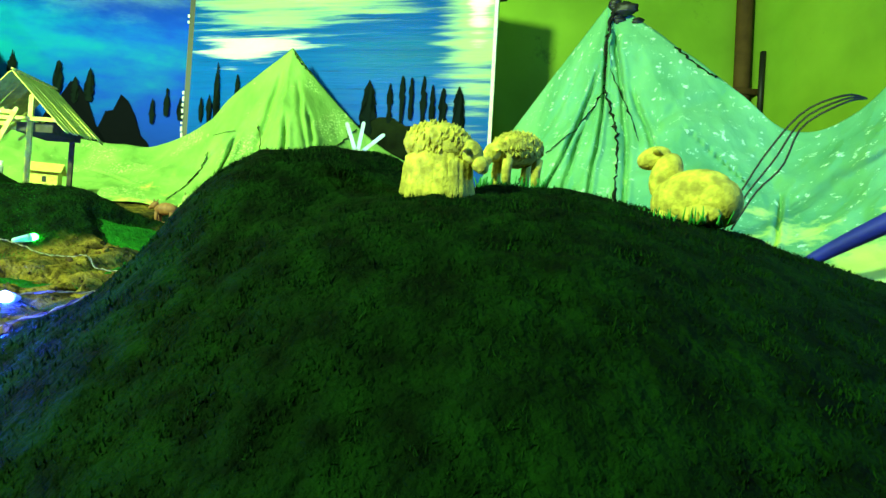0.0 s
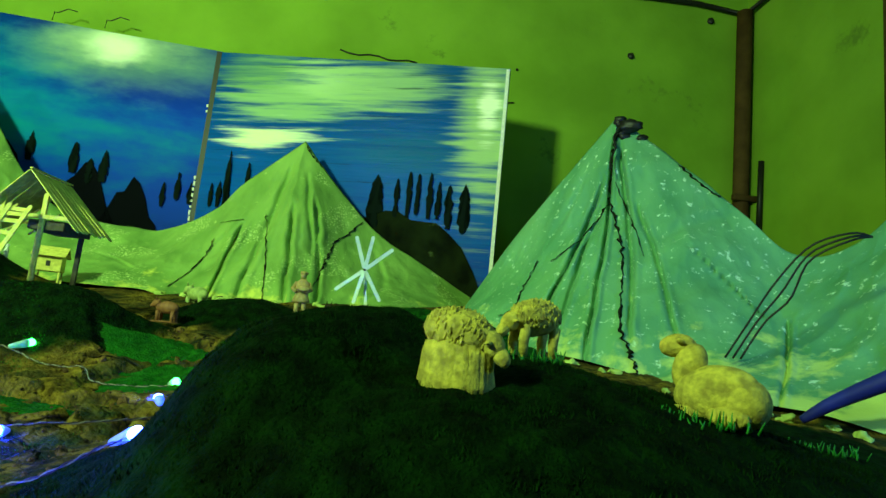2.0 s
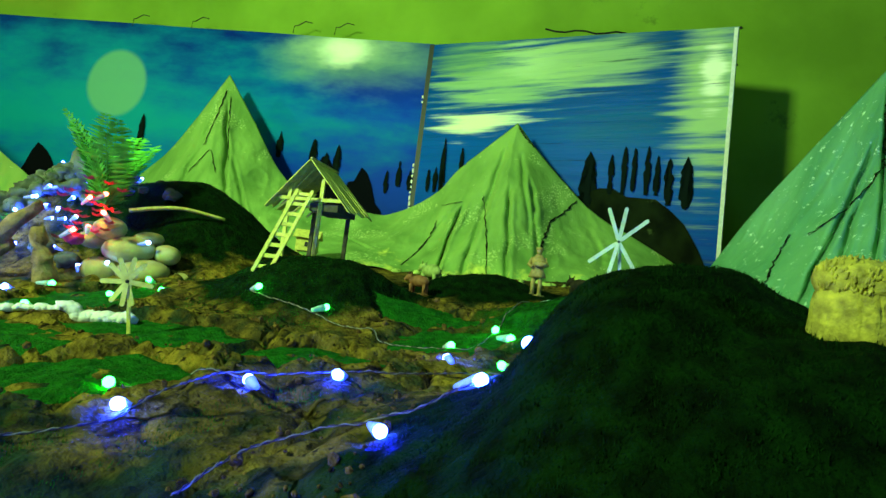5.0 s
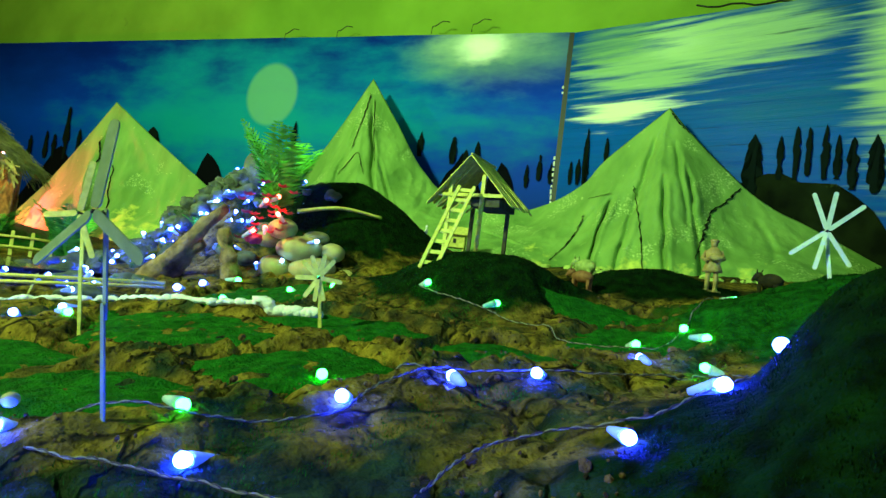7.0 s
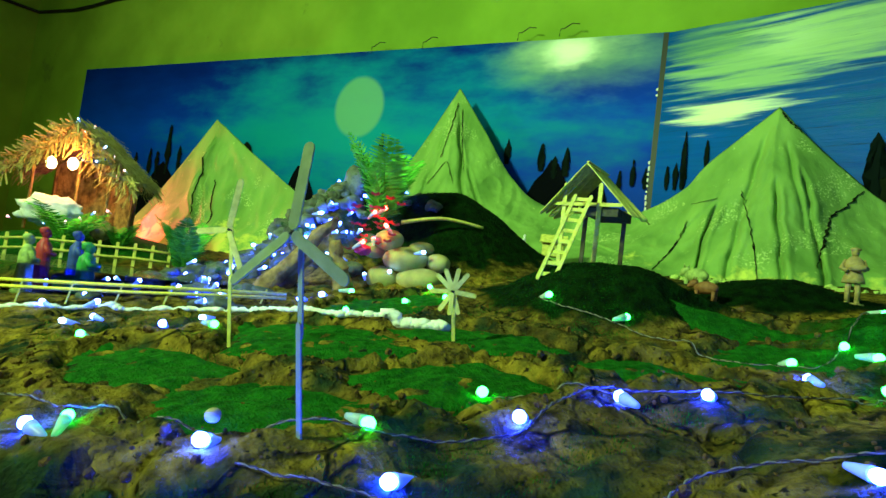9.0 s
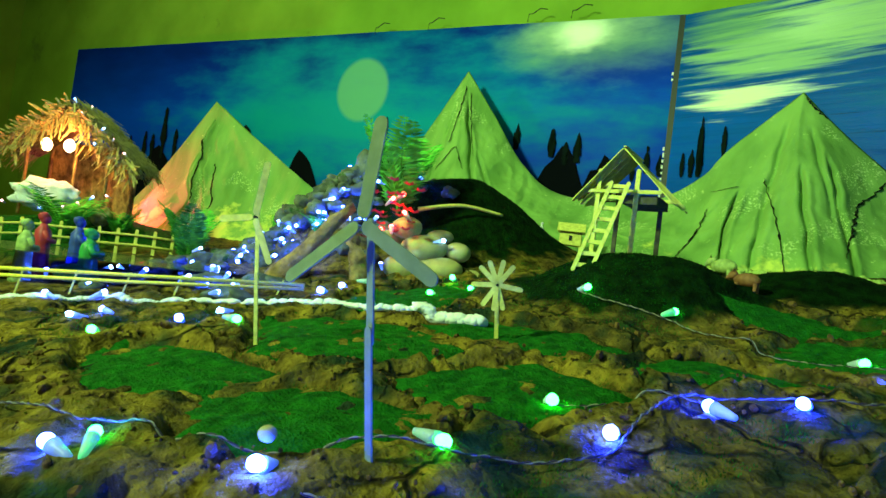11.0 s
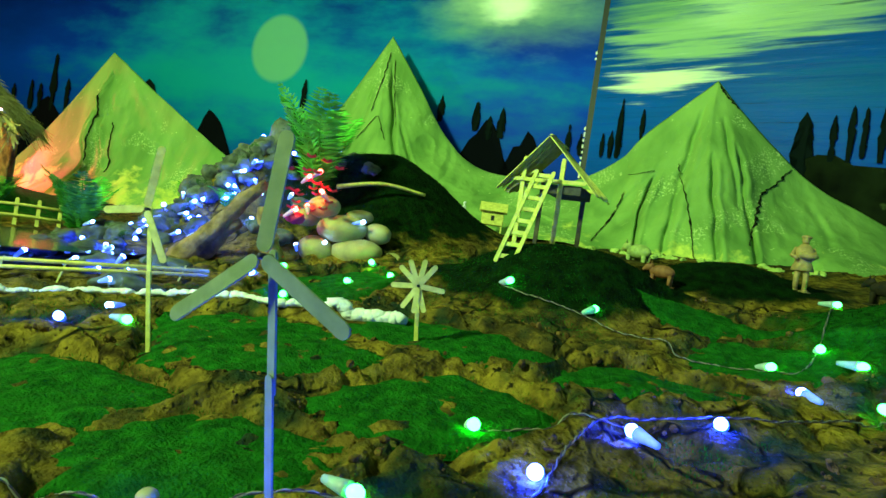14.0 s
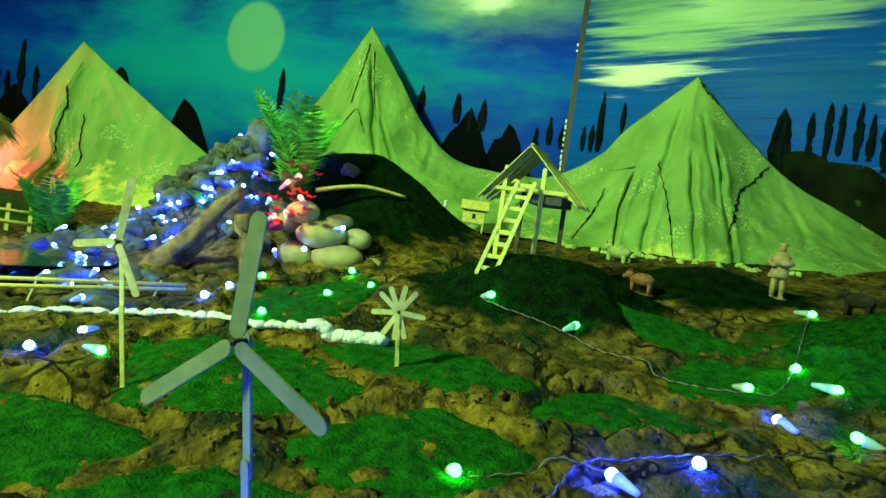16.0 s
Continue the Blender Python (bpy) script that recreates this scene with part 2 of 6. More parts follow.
# ---------------------------------------------------------------- ground
HILLS = [  # centre x, y, radii, height, turn, flatness
    (-0.031, 0.709, 0.425, 0.397, 0.226, -5.0, 2.73),
    (-0.270, 0.773, 0.190, 0.303, 0.257, 7.5, 3.6),
    (0.482, 1.044, 0.293, 0.541, 0.067, 25.5, 3.24),
    (-1.60, 1.28, 0.31, 0.20, 0.165, 20.0, 2.6),
    (-1.35, 1.95, 0.26, 0.18, 0.085, 25.0, 2.6),
    (-0.52, 1.62, 0.38, 0.34, 0.165, 0.0, 2.6),
    (-2.82, 1.48, 0.44, 0.32, 0.42, 35.0, 2.2),
    (-3.25, 1.02, 0.32, 0.26, 0.34, 20.0, 2.2),
    (-4.70, -0.15, 0.75, 0.70, 0.24, 0.0, 3.0),
    (-5.30, 1.10, 0.90, 0.60, 0.13, 25.0, 3.0),
    (-0.90, 1.14, 0.32, 0.27, -0.032, 0.0, 2.6),
]


def hill(x, y, h):
    cx, cy, rx, ry, top, turn, power = h
    a = radians(turn)
    dx, dy = x - cx, y - cy
    u, v = (dx * math.cos(a) + dy * math.sin(a)) / rx, (-dx * math.sin(a) + dy * math.cos(a)) / ry
    r = math.hypot(u, v)
    return top * math.exp(-0.9 * r ** power) if r < 4 else 0.0


def bank(x, y):
    """How far a place lies in front of the soil ridge that carries the wire."""
    edge = -1.15 + 0.85 * (y + 0.13) if y < 0.2 else -0.87 + 0.25 * (y - 0.2)
    side = x - edge - 0.03 * noise.noise(Vector((x * 5, y * 5, 11.0)))
    near = 1.0 if y < 0.30 else max(0.0, 1 - (y - 0.30) / 0.2)
    return min(1.0, max(0.0, side / 0.14)) * near


def ground_base(x, y):
    z = -0.076 - 0.0346 * max(x, -3.2) + 0.1627 * min(max(y, -0.6), 3.6) - 0.028 * bank(x, y)
    return z


PATCHES = [
    [(-1.64, 0.15), (-1.88, 0.25), (-1.94, 0.37), (-1.81, 0.48), (-1.64, 0.55), (-1.43, 0.54), (-1.38, 0.49), (-1.39, 0.35), (-1.50, 0.24)],
    [(-1.62, -0.15), (-1.81, -0.12), (-1.84, -0.01), (-1.73, 0.07), (-1.60, 0.13), (-1.44, 0.17), (-1.40, 0.08), (-1.38, -0.02), (-1.45, -0.10)],
    [(-1.22, -0.06), (-1.35, -0.03), (-1.38, 0.07), (-1.34, 0.18), (-1.23, 0.24), (-1.13, 0.26), (-1.08, 0.17), (-1.11, 0.07)],
    [(-1.33, 0.30), (-1.33, 0.38), (-1.31, 0.49), (-1.25, 0.60), (-1.12, 0.61), (-1.03, 0.59), (-1.01, 0.54), (-1.03, 0.44), (-1.09, 0.33), (-1.20, 0.30)],
    [(-1.68, 0.59), (-1.67, 0.68), (-1.58, 0.79), (-1.36, 0.84), (-1.22, 0.85), (-1.20, 0.78), (-1.29, 0.65), (-1.40, 0.60), (-1.54, 0.58)],
    [(-1.14, 0.68), (-1.16, 0.85), (-1.09, 0.94), (-1.00, 0.98), (-0.88, 1.02), (-0.93, 0.87), (-1.05, 0.71)],
    [(-1.09, 1.12), (-1.10, 1.29), (-0.95, 1.35), (-0.81, 1.36), (-0.81, 1.24), (-0.93, 1.10), (-1.03, 1.05)],
    [(-1.34, 1.31), (-1.21, 1.46), (-1.05, 1.45), (-0.95, 1.44), (-1.05, 1.35), (-1.16, 1.26), (-1.26, 1.27)],
    [(-2.09, 0.55), (-2.23, 0.74), (-2.21, 1.00), (-2.06, 1.12), (-1.95, 0.93), (-1.80, 0.70), (-1.82, 0.58), (-1.92, 0.51)],
]


def ridge(x, y):
    """Height of the soil ridges between the sunken turf beds."""
    if not (-2.4 < x < -0.7 and -0.3 < y < 1.75):
        return 0.0
    best = 9.0
    for c in PATCHES:
        if not (min(p[0] for p in c) - 0.16 < x < max(p[0] for p in c) + 0.16 and min(p[1] for p in c) - 0.16 < y < max(p[1] for p in c) + 0.16):
            continue
        inside, far, n = False, 9.0, len(c)
        for i in range(n):
            (x0, y0), (x1, y1) = c[i], c[(i + 1) % n]
            if (y0 > y) != (y1 > y) and x < (x1 - x0) * (y - y0) / (y1 - y0) + x0:
                inside = not inside
            f = max(0.0, min(1.0, ((x - x0) * (x1 - x0) + (y - y0) * (y1 - y0)) / ((x1 - x0) ** 2 + (y1 - y0) ** 2)))
            far = min(far, math.hypot(x - x0 - f * (x1 - x0), y - y0 - f * (y1 - y0)))
        best = min(best, -far if inside else far)
    d = best + 0.016 * noise.noise(Vector((x * 12, y * 12, 7.0))) - 0.006
    if d < 0:
        return -0.006
    up = min(1.0, d / 0.028)
    return -0.006 + 0.024 * up * up * (3 - 2 * up) * max(0.0, 1 - max(0.0, d - 0.05) / 0.12)


def gz(x, y, rough=True):
    z = ground_base(x, y) + (hill(x, y, HILLS[0]) ** 6 + hill(x, y, HILLS[1]) ** 6) ** (1 / 6) + sum(hill(x, y, h) for h in HILLS[2:])
    if rough:
        z += ridge(x, y) + 0.010 * noise.noise(Vector((x * 7, y * 7, 0.3))) + 0.005 * noise.noise(Vector((x * 22, y * 22, 1.7)))
    return z


def mossy(x, y):
    return max(hill(x, y, h) / h[4] for h in HILLS[:7])


def steps(lo, hi, fine_lo, fine_hi, fine, coarse):
    out, v = [], lo
    while v < hi:
        out.append(v)
        if fine_lo <= v < fine_hi:
            v += fine
        else:
            gap = fine_lo - v if v < fine_lo else v - fine_hi
            v += min(coarse, fine + 0.15 * gap + 0.004)
    return out + [hi]


xs = steps(-11.2, 4.0, -2.5, 0.5, 0.0095, 0.3)
ys = steps(-4.5, 6.2, -0.30, 1.7, 0.0095, 0.3)
verts, kinds = [], []
for y in ys:
    for x in xs:
        z = gz(x, y)
        z += 0.005 * noise.fractal(Vector((x * 45, y * 45, 2.2)), 1.0, 2.0, 2)
        if -2.7 < x < 0.0 and -0.5 < y < 1.9:
            bare = max(0.0, 1 - 5 * mossy(x, y))
            wx, wy = x + 0.03 * noise.noise(Vector((x * 9, y * 9, 4))), y + 0.03 * noise.noise(Vector((x * 9, y * 9, 8)))
            d = noise.voronoi(Vector((wx * 6.5, wy * 6.5, 0.0)))[0]
            z += bare * (0.012 * noise.fractal(Vector((x * 16, y * 16, 6.0)), 1.0, 2.0, 3) - 0.026 * max(0.0, 1 - (d[1] - d[0]) * 9) * (noise.noise(Vector((x * 4, y * 4, 9))) > -0.1))
        verts.append((x, y, z))
nx = len(xs)
faces = [(j * nx + i, j * nx + i + 1, (j + 1) * nx + i + 1, (j + 1) * nx + i) for j in range(len(ys) - 1) for i in range(nx - 1)]
cover = np.zeros((len(verts), 4), dtype=np.float32)
for k, (x, y, z) in enumerate(verts):
    edge = 0.12 * noise.noise(Vector((x * 14, y * 14, 5.0))) + 0.06 * noise.noise(Vector((x * 40, y * 40, 5.0)))
    cover[k] = (min(1.0, max(0.0, (mossy(x, y) + edge - 0.16) * 8 + 0.5)), min(1.0, max(0.0, (bank(x, y) + 3 * edge + 0.5 * noise.noise(Vector((x * 6, y * 6, 3.0))) - 0.10) * 2.5 + 0.5)), min(1.0, max(0.0, (max(hill(x, y, HILLS[k]) / HILLS[k][4] for k in (5, 8)) + 0.5 * edge - 0.14) * 7 + 0.3)), 1)


def ground_material():
    m = bpy.data.materials.new("soil_and_moss")
    m.use_nodes = True
    nt = m.node_tree
    bsdf = nt.nodes["Principled BSDF"]
    bsdf.inputs["Roughness"].default_value, bsdf.inputs["Specular IOR Level"].default_value = 0.95, 0.05
    co = nt.nodes.new("ShaderNodeTexCoord")

    def noise_node(scale, detail=9.0):
        n = nt.nodes.new("ShaderNodeTexNoise")
        n.inputs["Scale"].default_value, n.inputs["Detail"].default_value = scale, detail
        nt.links.new(co.outputs["Object"], n.inputs["Vector"])
        return n

    def ramp(source, lo, hi, a, b):
        r = nt.nodes.new("ShaderNodeValToRGB")
        r.color_ramp.elements[0].position, r.color_ramp.elements[1].position = lo, hi
        r.color_ramp.elements[0].color, r.color_ramp.elements[1].color = (*a, 1), (*b, 1)
        nt.links.new(source, r.inputs[0])
        return r.outputs[0]

    def mix(fac, a, b):
        x = nt.nodes.new("ShaderNodeMixRGB")
        nt.links.new(fac, x.inputs[0]), nt.links.new(a, x.inputs[1])
        if isinstance(b, tuple):
            x.inputs[2].default_value = (*b, 1)
        else:
            nt.links.new(b, x.inputs[2])
        return x.outputs[0]

    grain, lumps, stain, fine = noise_node(28), noise_node(7), noise_node(3, 6), noise_node(150)
    soil = mix(ramp(stain.outputs["Fac"], 0.42, 0.62, (0, 0, 0), (0.75, 0.75, 0.75)), ramp(grain.outputs["Fac"], 0.34, 0.66, (0.060, 0.038, 0.006), (0.34, 0.225, 0.026)), ramp(grain.outputs["Fac"], 0.34, 0.66, (0.034, 0.023, 0.007), (0.150, 0.098, 0.022)))
    # dry cracks, with the shade inside them put into the colour
    warp = nt.nodes.new("ShaderNodeVectorMath")
    warp.operation = "MULTIPLY_ADD"
    warp.inputs[1].default_value = (0.09, 0.09, 0.09)
    nt.links.new(lumps.outputs["Color"], warp.inputs[0]), nt.links.new(co.outputs["Object"], warp.inputs[2])
    cell = nt.nodes.new("ShaderNodeTexVoronoi")
    cell.feature = "DISTANCE_TO_EDGE"
    cell.inputs["Scale"].default_value = 8.5
    nt.links.new(warp.outputs[0], cell.inputs["Vector"])
    crack = ramp(cell.outputs["Distance"], 0.012, 0.055, (1, 1, 1), (0, 0, 0))
    at = nt.nodes.new("ShaderNodeAttribute")
    at.attribute_name = "cover"
    sep = nt.nodes.new("ShaderNodeSeparateColor")
    nt.links.new(at.outputs["Color"], sep.inputs[0])
    bare = nt.nodes.new("ShaderNodeMath")
    bare.operation = "SUBTRACT"
    bare.inputs[0].default_value = 1.0
    nt.links.new(sep.outputs[0], bare.inputs[1])
    patchy = nt.nodes.new("ShaderNodeMath")
    patchy.operation = "MULTIPLY"
    nt.links.new(bare.outputs[0], patchy.inputs[0]), nt.links.new(crack, patchy.inputs[1])
    some = nt.nodes.new("ShaderNodeMath")
    some.operation = "MULTIPLY"
    nt.links.new(patchy.outputs[0], some.inputs[0]), nt.links.new(ramp(noise_node(5).outputs["Fac"], 0.46, 0.58, (0, 0, 0), (1, 1, 1)), some.inputs[1])
    soil = mix(some.outputs[0], soil, (0.012, 0.008, 0.004))
    # small holes painted by near-black colour alone, as if shaded
    pits = ramp(noise_node(60, 4).outputs["Fac"], 0.60, 0.68, (0, 0, 0), (1, 1, 1))
    soil = mix(pits, soil, (0.016, 0.011, 0.005))
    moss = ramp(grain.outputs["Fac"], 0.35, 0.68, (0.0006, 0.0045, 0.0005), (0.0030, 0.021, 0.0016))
    # darker olive ground in front of the ridge with the wire
    bank_soil = ramp(noise_node(18).outputs["Fac"], 0.40, 0.66, (0.008, 0.014, 0.008), (0.022, 0.046, 0.018))
    turf = ramp(noise_node(40).outputs["Fac"], 0.35, 0.66, (0.003, 0.040, 0.003), (0.010, 0.110, 0.007))
    out = mix(sep.outputs[2], mix(sep.outputs[0], mix(sep.outputs[1], soil, bank_soil), moss), turf)
    nt.links.new(out, bsdf.inputs["Base Color"])
    h = nt.nodes.new("ShaderNodeMath")
    h.operation = "MULTIPLY_ADD"
    h.inputs[1].default_value = 0.45
    nt.links.new(fine.outputs["Fac"], h.inputs[0]), nt.links.new(noise_node(70).outputs["Fac"], h.inputs[2])
    dent = nt.nodes.new("ShaderNodeMath")
    dent.operation = "SUBTRACT"
    nt.links.new(h.outputs[0], dent.inputs[0]), nt.links.new(some.outputs[0], dent.inputs[1])
    bump = nt.nodes.new("ShaderNodeBump")
    bump.inputs["Strength"].default_value, bump.inputs["Distance"].default_value = 1.0, 0.012
    nt.links.new(dent.outputs[0], bump.inputs["Height"]), nt.links.new(bump.outputs[0], bsdf.inputs["Normal"])
    return m


ground = sheet("ground", verts, faces, [ground_material()])
layer = ground.data.color_attributes.new("cover", "FLOAT_COLOR", "POINT")
layer.data.foreach_set("color", cover.ravel())
tagged(ground, "brown dry cracked soil with dark mossy mounds", "ground", kind="structure")

# ---------------------------------------------------------------- room
ALONG = Vector((1, 0.53, 0)).normalized()
INTO = Vector((ALONG.y, -ALONG.x, 0))
CORNER_R, CORNER_L = Vector((0.73, 5.37, 0)), Vector((-10.69, -0.69, 0))


def wall(name, a, b, low, high, thick, mat, label):
    """An upright slab from a to b; its thickness lies to the left of the way."""
    a, b = Vector(a), Vector(b)
    d = (b - a).normalized()
    n = Vector((-d.y, d.x, 0)) * thick
    bm = bmesh.new()
    v = [bm.verts.new(p + Vector((0, 0, z))) for z in (low, high) for p in (a, b, b + n, a + n)]
    for f in ((3, 2, 1, 0), (4, 5, 6, 7), (0, 1, 5, 4), (1, 2, 6, 5), (2, 3, 7, 6), (3, 0, 4, 7)):
        bm.faces.new([v[i] for i in f])
    return tagged(part(name, bm, mat, smooth=False), label, "wall", kind="structure")


DEPTH = 9.0
wall("wall_north", CORNER_L, CORNER_R, -0.9, 3.9, 0.2, WALL, "greenish stained plaster wall behind the scene")
wall("wall_east", CORNER_R, CORNER_R + INTO * DEPTH, -0.9, 3.9, 0.2, WALL, "plain plaster side wall")
wall("wall_south", CORNER_R + INTO * DEPTH, CORNER_L + INTO * DEPTH, -0.9, 3.9, 0.2, WALL, "plain plaster wall")
wall("wall_west", CORNER_L + INTO * DEPTH, CORNER_L, -0.9, 3.9, 0.2, WALL, "plain plaster side wall")
bm = bmesh.new()
cs = [CORNER_L, CORNER_R, CORNER_R + INTO * DEPTH, CORNER_L + INTO * DEPTH]
lo = [bm.verts.new(c + Vector((0, 0, 3.9))) for c in cs]
hi = [bm.verts.new(c + Vector((0, 0, 4.0))) for c in cs]
bm.faces.new(lo), bm.faces.new(hi[::-1])
for i in range(4):
    bm.faces.new((lo[i], hi[i], hi[(i + 1) % 4], lo[(i + 1) % 4]))
tagged(part("ceiling", bm, CEIL, smooth=False), "plain flat ceiling", "ceiling", kind="structure")


# ---------------------------------------------------------------- cloth mountains
def cloth_mountain(label, ridge, base, back, peaks, mat, seed, fold=0.15, sag=0.11, cols=420, rows=64, corners=(), creases=(), dark_strips=()):
    """A sheet hung over peaks: from the base line up to the ridge and down behind."""
    R, B, K = smooth_path(ridge, cols, corners), smooth_path(base, cols), smooth_path(back, cols)
    peaks = [np.array(p, float) for p in peaks]
    verts = []
    for j in range(rows + 9):
        for i in range(cols):
            r, b, k = R[i], B[i], K[i]
            if j <= rows:
                v = j / rows
                p = b * (1 - v) + r * v
                out = b - r
                out[2] = 0
                out = out / (np.linalg.norm(out) + 1e-6)
                p = p - out * sag * math.sin(math.pi * v) * (1 - 0.3 * v)
                p[2] -= 0.0
                d = 0.0
                for q, pk in enumerate(peaks):
                    flat = math.copysign(math.hypot(p[0] - pk[0], p[1] - pk[1]), p[0] - pk[0])
                    th = math.atan2(flat, pk[2] - p[2] + 0.06)
                    far = math.sqrt(flat * flat + (pk[2] - p[2]) ** 2)
                    w = math.exp(-(far / 1.3) ** 2)
                    warp = 0.55 * noise.noise(Vector((th * 1.7, seed + q * 3.1, 0.6 * far))) + 0.25 * noise.noise(Vector((th * 4.0, seed + q, 1.6 * far)))
                    t1, t2 = th * 1.7 + warp + seed * 0.37, th * 5.3 + 2.0 * warp + seed * 0.71
                    p1, p2 = abs(t1 - math.floor(t1) - 0.5) * 2, abs(t2 - math.floor(t2) - 0.5) * 2
                    keep = 0.5 + 0.5 * noise.noise(Vector((th * 2.0, far * 1.3, seed + 5)))
                    f = 0.27 * (p1 ** 1.4 - 0.4) + 0.10 * keep * (p2 ** 1.5 - 0.4) - 0.30 * max(0.0, 1 - 9 * p1) * max(0.0, min(1.0, 5 * keep - 2.2))
                    d += w * min(1.0, far * 2.2) * f
                d += 0.62 * noise.noise(Vector((p[0] * 3, p[1] * 3, p[2] * 3 + seed))) + 0.10 * noise.noise(Vector((p[0] * 11, p[1] * 11, p[2] * 5 + seed))) + 0.03 * noise.noise(Vector((p[0] * 30, p[1] * 30, p[2] * 18 + seed)))
                d += 0.16 * (0.5 - abs(noise.noise(Vector((p[0] * 7 + seed, p[1] * 7, p[2] * 3.2))))) ** 2 * 2 + 0.07 * (0.5 - abs(noise.noise(Vector((p[0] * 15, p[1] * 15 + seed, p[2] * 9))))) ** 2 * 2
                p = p + out * fold * d * (1 - v ** 6)
                for u0, v0, u1, v1, deep in creases:
                    if v1 <= v <= v0:
                        g = (v0 - v) / (v0 - v1)
                        off = (i / (cols - 1) - u0 - (u1 - u0) * g - 0.004 * noise.noise(Vector((v * 9, u0 * 50, seed)))) / 0.0048
                        fade = min(1.0, 6 * g, 6 * (1 - g) + 0.4)
                        if abs(off) < 6:
                            p = p + out * deep * fade * (0.30 * math.exp(-(off - 2.2) ** 2) + 0.12 * math.exp(-(off + 2.4) ** 2) - 0.9 * math.exp(-2.2 * off * off))
                if j == rows:
                    p[2] += 0.006 * noise.noise(Vector((p[0] * 9, p[1] * 9, seed)))
            else:
                v = (j - rows) / 8
                p = r * (1 - v) + k * v
            verts.append(tuple(p))
    faces = [(j * cols + i, j * cols + i + 1, (j + 1) * cols + i + 1, (j + 1) * cols + i) for j in range(rows + 8) for i in range(cols - 1)]
    ob = sheet("cloth_mountain", verts, faces, [mat])
    tagged(ob, label, "cloth mountain", "cloth mountains")
    # black strips stand for tears and for the shade in creases and folds
    for q, (wide, line) in enumerate(dark_strips):
        path = smooth_path([(u, v, 0) for u, v in line], 14 * (len(line) - 1))
        bm = bmesh.new()
        rows2 = []
        for i, w in enumerate(path):
            a, b = min(max(w[0], 0), 1) * (cols - 1), min(max(w[1], 0), 1) * rows
            i0, j0 = min(int(a), cols - 2), min(int(b), rows - 1)
            p = Vector(verts[j0 * cols + i0]).lerp(Vector(verts[j0 * cols + i0 + 1]), a - i0).lerp(Vector(verts[(j0 + 1) * cols + i0]).lerp(Vector(verts[(j0 + 1) * cols + i0 + 1]), a - i0), b - j0)
            n = Vector((B[i0][0] - R[i0][0], B[i0][1] - R[i0][1], 0.0)).normalized()
            x = n.cross(Vector((0, 0, 1)))
            half = 0.75 * wide * (0.15 + 0.85 * math.sin(math.pi * (i + 1) / (len(path) + 1)) ** 0.5) * (0.25 + 2.2 * abs(noise.noise(Vector((i * 0.83, q, seed)))))
            shift = wide * 1.6 * noise.noise(Vector((i * 0.5, q + 3.0, seed)))
            rows2.append([bm.verts.new(p + n * d + x * (shift + e * half)) for d, e in ((0.006, -1), (0.016, -0.3), (0.014, 0.5), (0.004, 1))])
        for r0, r1 in zip(rows2, rows2[1:]):
            for k in range(3):
                bm.faces.new((r0[k], r0[k + 1], r1[k + 1], r1[k]))
        part("dark_seam_strip", bm, TEAR_SHADE, ob, "black strip for a torn seam and fold shade", smooth=False)
    return ob


# near-black for torn edges and for painted fold shade
TEAR_SHADE = material("tear_and_fold_shade_black", (0.016, 0.020, 0.010), (0.006, 0.008, 0.004), 30, 6, 0.9, 0.5, 60, spots=(0.30, 0.42, 0.20), spot_scale=40, spot_size=0.63)


